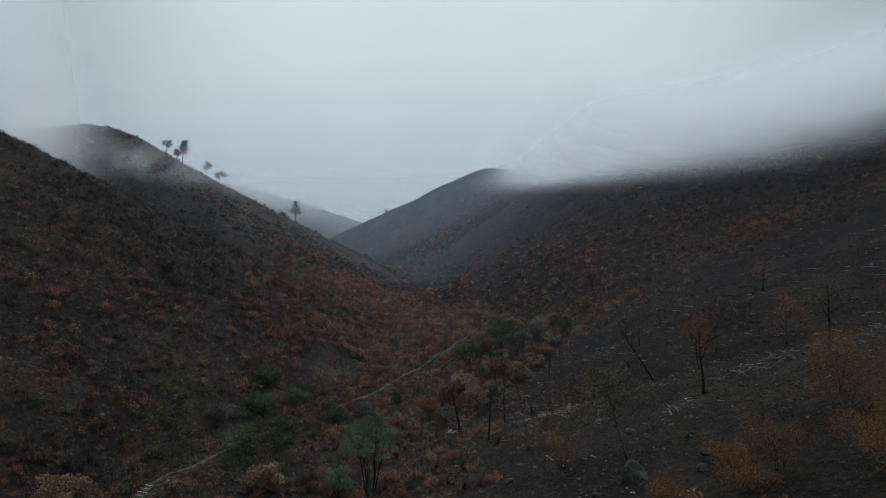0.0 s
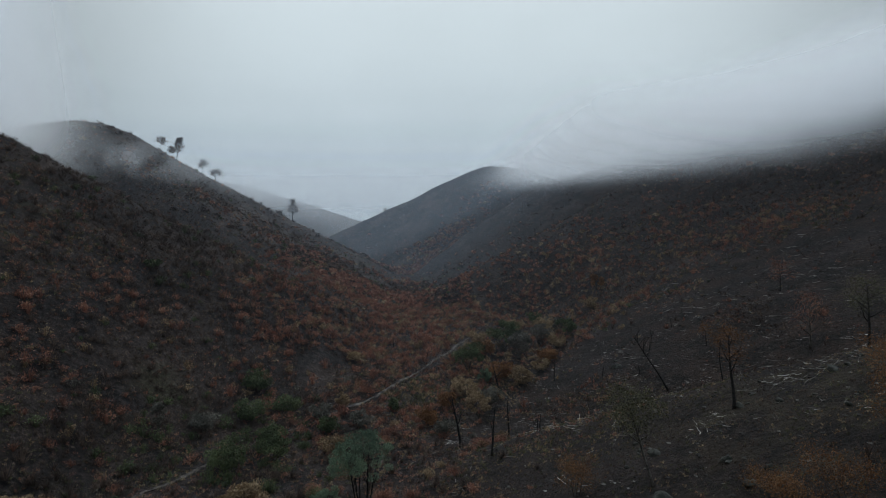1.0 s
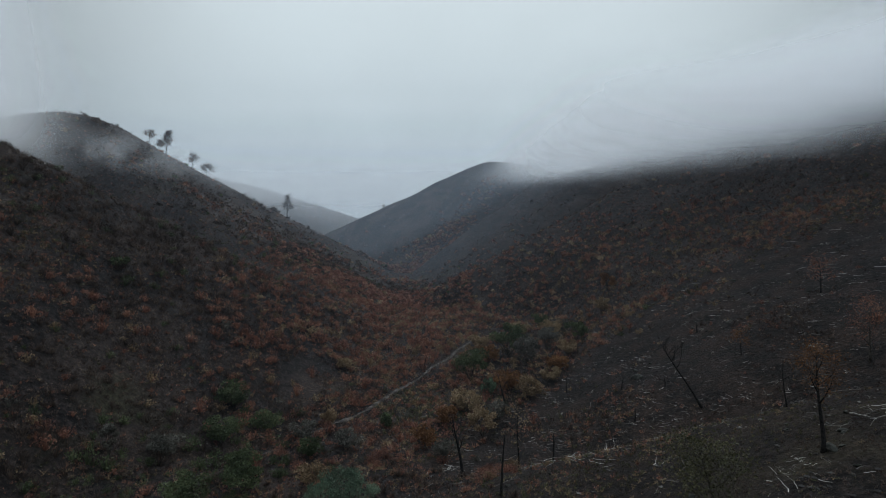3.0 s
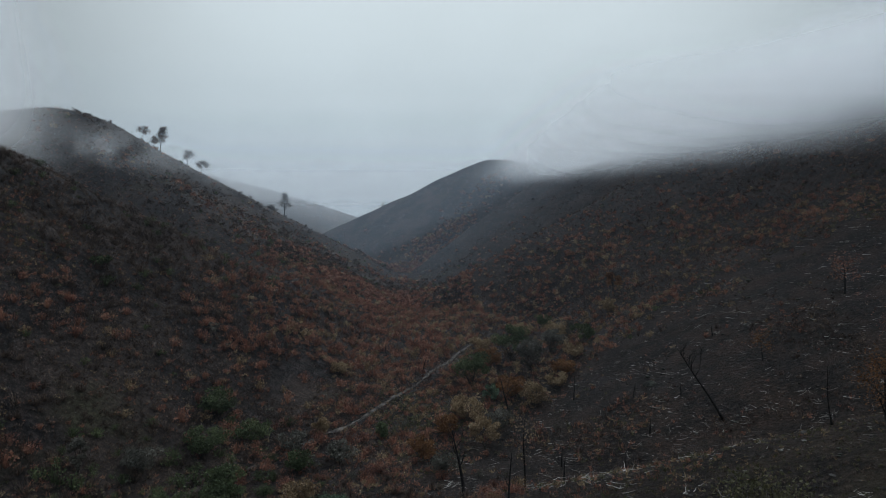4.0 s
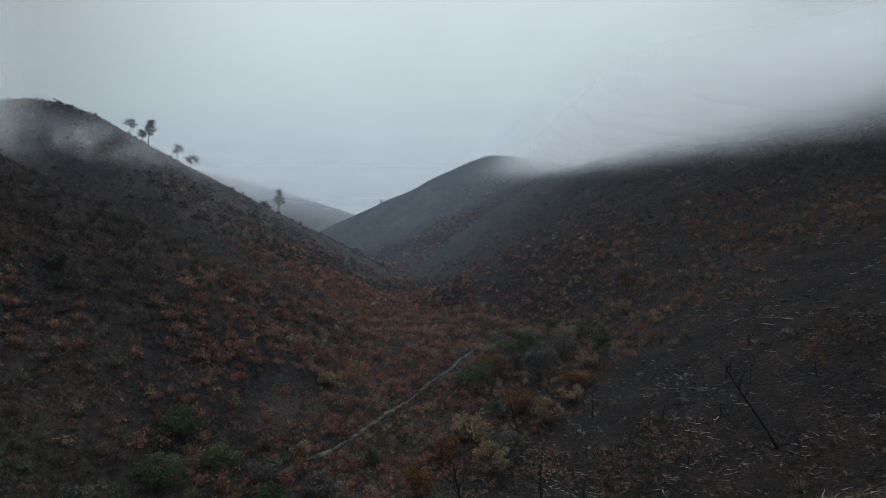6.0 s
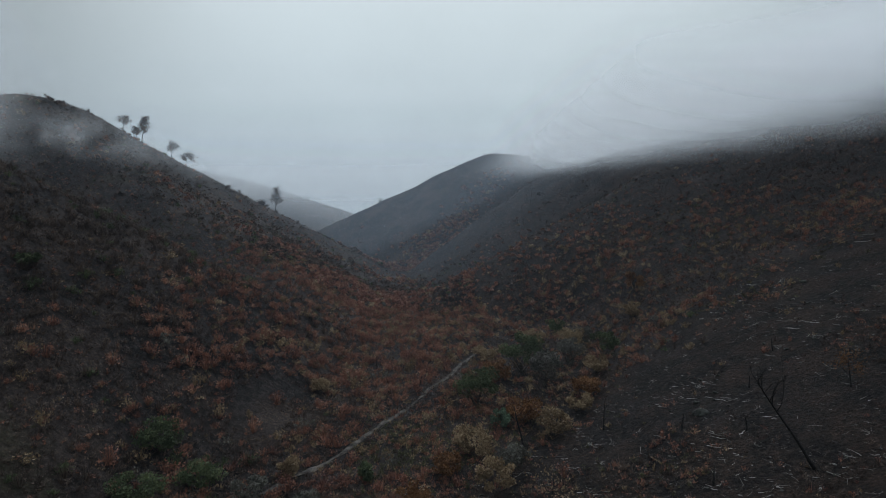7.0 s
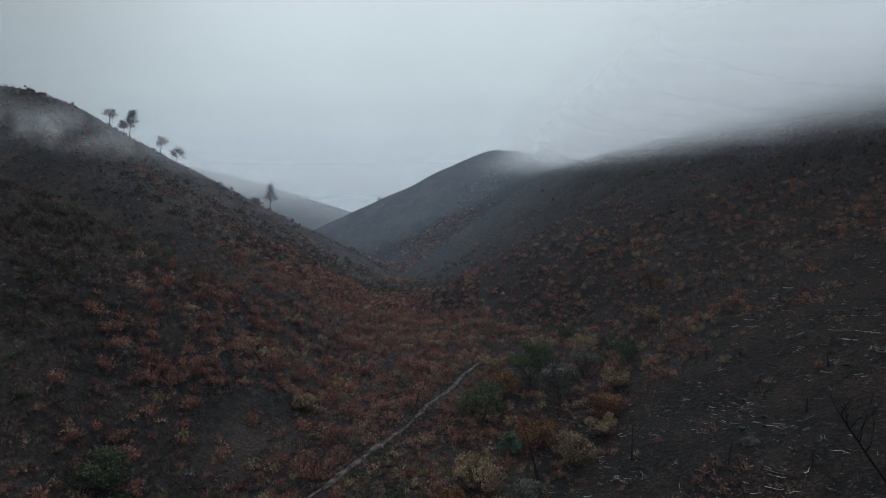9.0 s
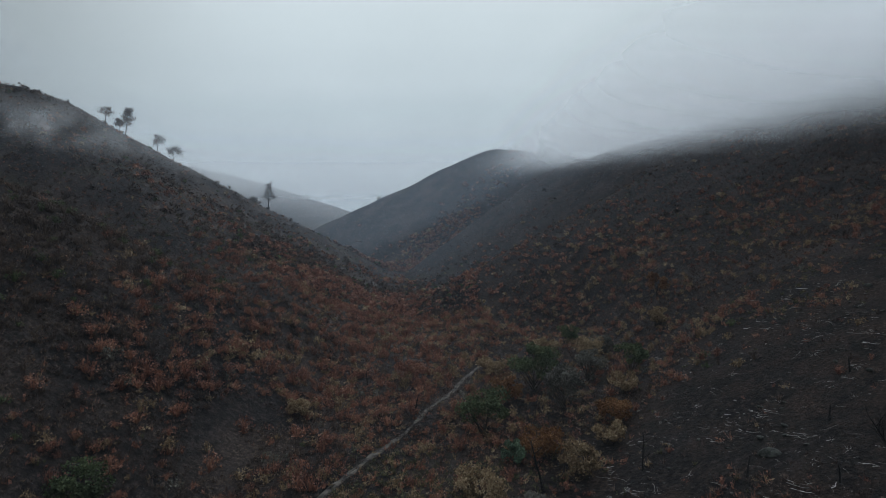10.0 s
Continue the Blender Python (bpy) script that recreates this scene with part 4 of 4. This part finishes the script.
set_stone(14.6, 45.5, 1.5, "large grey lichen-stained boulder on the spur", k=1).scale[2] = 2.6
set_stone(33.2, 119.9, 1.15, "pale slab of rock on the charred slope", k=2)
n = 0
while n < 150:
    x, y = R2.uniform(2, 75), R2.uniform(48, 150)
    if fbm(x, y, 14, 2, 61) < -0.05:
        continue
    set_stone(x, y, R2.choice([0.25, 0.35, 0.5, 0.7], p=[0.4, 0.3, 0.2, 0.1]), "grey angular stone on burnt ground", "stones on the burnt slope")
    n += 1


for _ in range(60):
    set_stone(R2.uniform(6, 40), R2.uniform(40, 66), R2.choice([0.2, 0.3, 0.45, 0.7], p=[0.4, 0.3, 0.2, 0.1]), "grey-green flat stone on the near spur", "stones on the near spur")


chip = []
for k in range(6):
    cv = np.array([(1, 0, 0), (0, 0.7, 0), (-0.9, 0, 0), (0, -0.7, 0), (0.1, 0, 0.35), (0, 0, -0.3)], float) * R2.uniform(0.6, 1.2, (6, 3))
    chip.append((cv, np.array([(0, 1, 4), (1, 2, 4), (2, 3, 4), (3, 0, 4), (1, 0, 5), (2, 1, 5), (3, 2, 5), (0, 3, 5)])))
hx, hy = R2.uniform(2, 90, 16000), R2.uniform(42, 180, 16000)
ok = R2.uniform(0, 1, 16000) < (0.3 + 0.6 * (fbm(hx, hy, 12, 3, 61) > 0)) * burnt_bare(hx, hy)
tagged(strew("stone_chips", chip, hx[ok], hy[ok], 0.06 + 0.3 * R2.uniform(0, 1, int(ok.sum())) ** 2.5, MAT_CHIP, R2, -0.1), "scattered pale stone chips on the burnt slope", "stones", kind="stuff")


sticks = []
for k in range(8):
    geo = []
    for q in range(3):
        line = crooked(R2, (*R2.uniform(-0.8, 0.8, 2), 0.05), (1, R2.normal(0, 0.35), 0), R2.uniform(0.5, 1.5), 4, 0.28)
        line[:, 2] = 0.06 + 0.4 * np.abs(line[:, 2] - 0.05)
        geo.append(tube(line, R2.uniform(0.014, 0.032) * np.linspace(1, 0.3, 5), 3))
    sticks.append(join(geo))
hx, hy = R2.uniform(-4, 100, 8500), R2.uniform(45, 175, 8500)
ok = R2.uniform(0, 1, 8500) < (0.14 + 0.86 * (fbm(hx, hy, 9, 3, 63) > 0.02)) * burnt_bare(hx, hy)
tagged(strew("pale_sticks", sticks, hx[ok], hy[ok], 0.35 + 1.3 * R2.uniform(0, 1, int(ok.sum())) ** 2, MAT_STICK, R2, -0.02, turns=(-0.9, 1.1)), "thin bleached sticks strewn over charred ground", "sticks", kind="stuff")


def branch_mesh(seed, length, radius, forks):
    rng = np.random.default_rng(seed)
    line = crooked(rng, (-length / 2, 0, 0.08), (1, 0, 0.0), length, 9, 0.17)
    line[:, 2] = np.abs(line[:, 2]) * 0.6 + 0.08
    geo = [tube(line, radius * np.linspace(1, 0.25, 10), 5)]
    for _ in range(forks):
        s = line[rng.integers(2, 8)]
        geo.append(tube(crooked(rng, s, (0.7, rng.uniform(-1, 1), 0.15), length * 0.3, 3, 0.2), radius * 0.5 * np.linspace(1, 0.3, 4), 4))
    v, f = join(geo)
    return mesh_from("fallen_branch", v, f, MAT_ASHWOOD, True)


branches = [branch_mesh(s, 2.4 + 0.5 * s, 0.034 + 0.008 * s, 2 + s % 3) for s in range(6)]


def lay(mesh, name, x, y, turn, scale=1.0, up=0.05):
    """Set a mesh on the slope, tilted with the ground."""
    e = 0.8
    nrm = Vector((-(float(height(x + e, y)) - float(height(x - e, y))) / (2 * e), -(float(height(x, y + e)) - float(height(x, y - e))) / (2 * e), 1)).normalized()
    ob = new(name, mesh)
    ob.matrix_world = Matrix.Translation((x, y, float(height(x, y)) + up)) @ nrm.to_track_quat("Z", "Y").to_matrix().to_4x4() @ Matrix.Rotation(turn, 4, "Z") @ Matrix.Scale(scale, 4)
    return ob


n = 0
while n < 200:
    x, y = R2.uniform(-6, 72), R2.uniform(62, 150)
    if math.exp(-(((x - 32) / 30) ** 2 + ((y - 98) / 42) ** 2)) < R2.uniform(0, 1):
        continue
    ob = lay(branches[R2.integers(0, 6)], "fallen_branch", x, y, R2.normal(0.3, 0.4), R2.uniform(0.25, 0.65), 0.06)
    tagged(ob, "bleached fallen branch lying on charred ground", "branch", "fallen branches")
    n += 1
for x, y, turn, s in ((31.0, 61.5, 0.5, 1.0), (34.5, 60.2, 0.6, 0.9), (32.0, 58.6, 0.45, 0.8), (36.5, 63.0, 0.4, 0.8), (29.0, 62.5, 0.7, 0.6)):
    tagged(lay(branches[5], "fallen_branch", x, y, turn, s, 0.15), "long bleached fallen trunk across the spur", "branch", "fallen branches")


def roots_mesh(seed):
    """A burnt-out root crown: pale roots that run out in all directions from a char hole."""
    rng = np.random.default_rng(seed)
    geo = []
    for k in range(7):
        a = rng.uniform(0, 6.28)
        line = crooked(rng, (0.25 * math.cos(a), 0.25 * math.sin(a), 0.12), (math.cos(a), math.sin(a), -0.04), rng.uniform(0.3, 2.4) * rng.uniform(0.3, 1), 5, 0.34)
        line[:, 2] = np.clip(line[:, 2], 0.03, 0.25)
        geo.append(tube(line, rng.uniform(0.02, 0.06) * np.linspace(1, 0.2, 6), 5))
    return mesh_from("root_crown", *join(geo), MAT_ASH, True)


crowns = [roots_mesh(s) for s in range(7)]
n = 0
while n < 90:
    x, y = R2.uniform(6, 75), R2.uniform(72, 160)
    if float(burnt_bare(x, y)) < 0.6 or math.exp(-(((x - 40) / 32) ** 2 + ((y - 110) / 40) ** 2)) < R2.uniform(0, 1):
        continue
    ob = lay(crowns[R2.integers(0, 7)], "root_crown", x, y, R2.uniform(0, 6.28), R2.uniform(0.3, 0.8), 0.03)
    tagged(ob, "ash-white burnt roots spread out from a stump", "tree roots", "burnt root crowns")
    n += 1


# ---- bushes close to the flight, one by one ----
BUSH_LABELS = {"rust_scrub": ("rust_bush", "scorched bush with rust-red dead leaves"), "tan_scrub": ("tan_bush", "dry bush with tan curled leaves"),
               "brown_scrub": ("burnt_bush", "burnt bush of bare dark twigs"), "grey_scrub": ("grey_bush", "pale grey leafless bush"),
               "green_scrub": ("green_bush", "dull green bush that outlived the fire")}
for name, sel, near_t, mat, lab in KINDS:
    own_name, own_label = BUSH_LABELS[name]
    kinds = []
    for k in range(4):
        stems = mesh_from("woody_base", *twig_fan(RNG, 14, 0.8, 0.03, 0.6), MAT_CHAR)
        geo = join([twig_fan(RNG, 90, 0.95, 0.016, 0.95), bush_leaves(RNG, 60, 0.075, 0.8, 8)]) if name == "brown_scrub" else join([bush_leaves(RNG, 440, 0.058, 0.85, 11), twig_fan(RNG, 70, 1.02, 0.012, 0.8)])
        kinds.append((stems, mesh_from("foliage", *geo, mat)))
    for i in np.where(sel & near_by)[0]:
        root = thing(own_name, float(bx[i]), float(by[i]), own_label, "bush", own_label.split(" ")[0] + " bushes on the valley floor", 0.1)
        root.rotation_euler[2] = RNG.uniform(0, 6.28)
        root.scale = (radius[i], radius[i], radius[i] * RNG.uniform(0.8, 1.2))
        for nm, me in zip(("woody_base", "foliage"), kinds[RNG.integers(0, 4)]):
            ob = new(nm, me)
            ob.parent = root
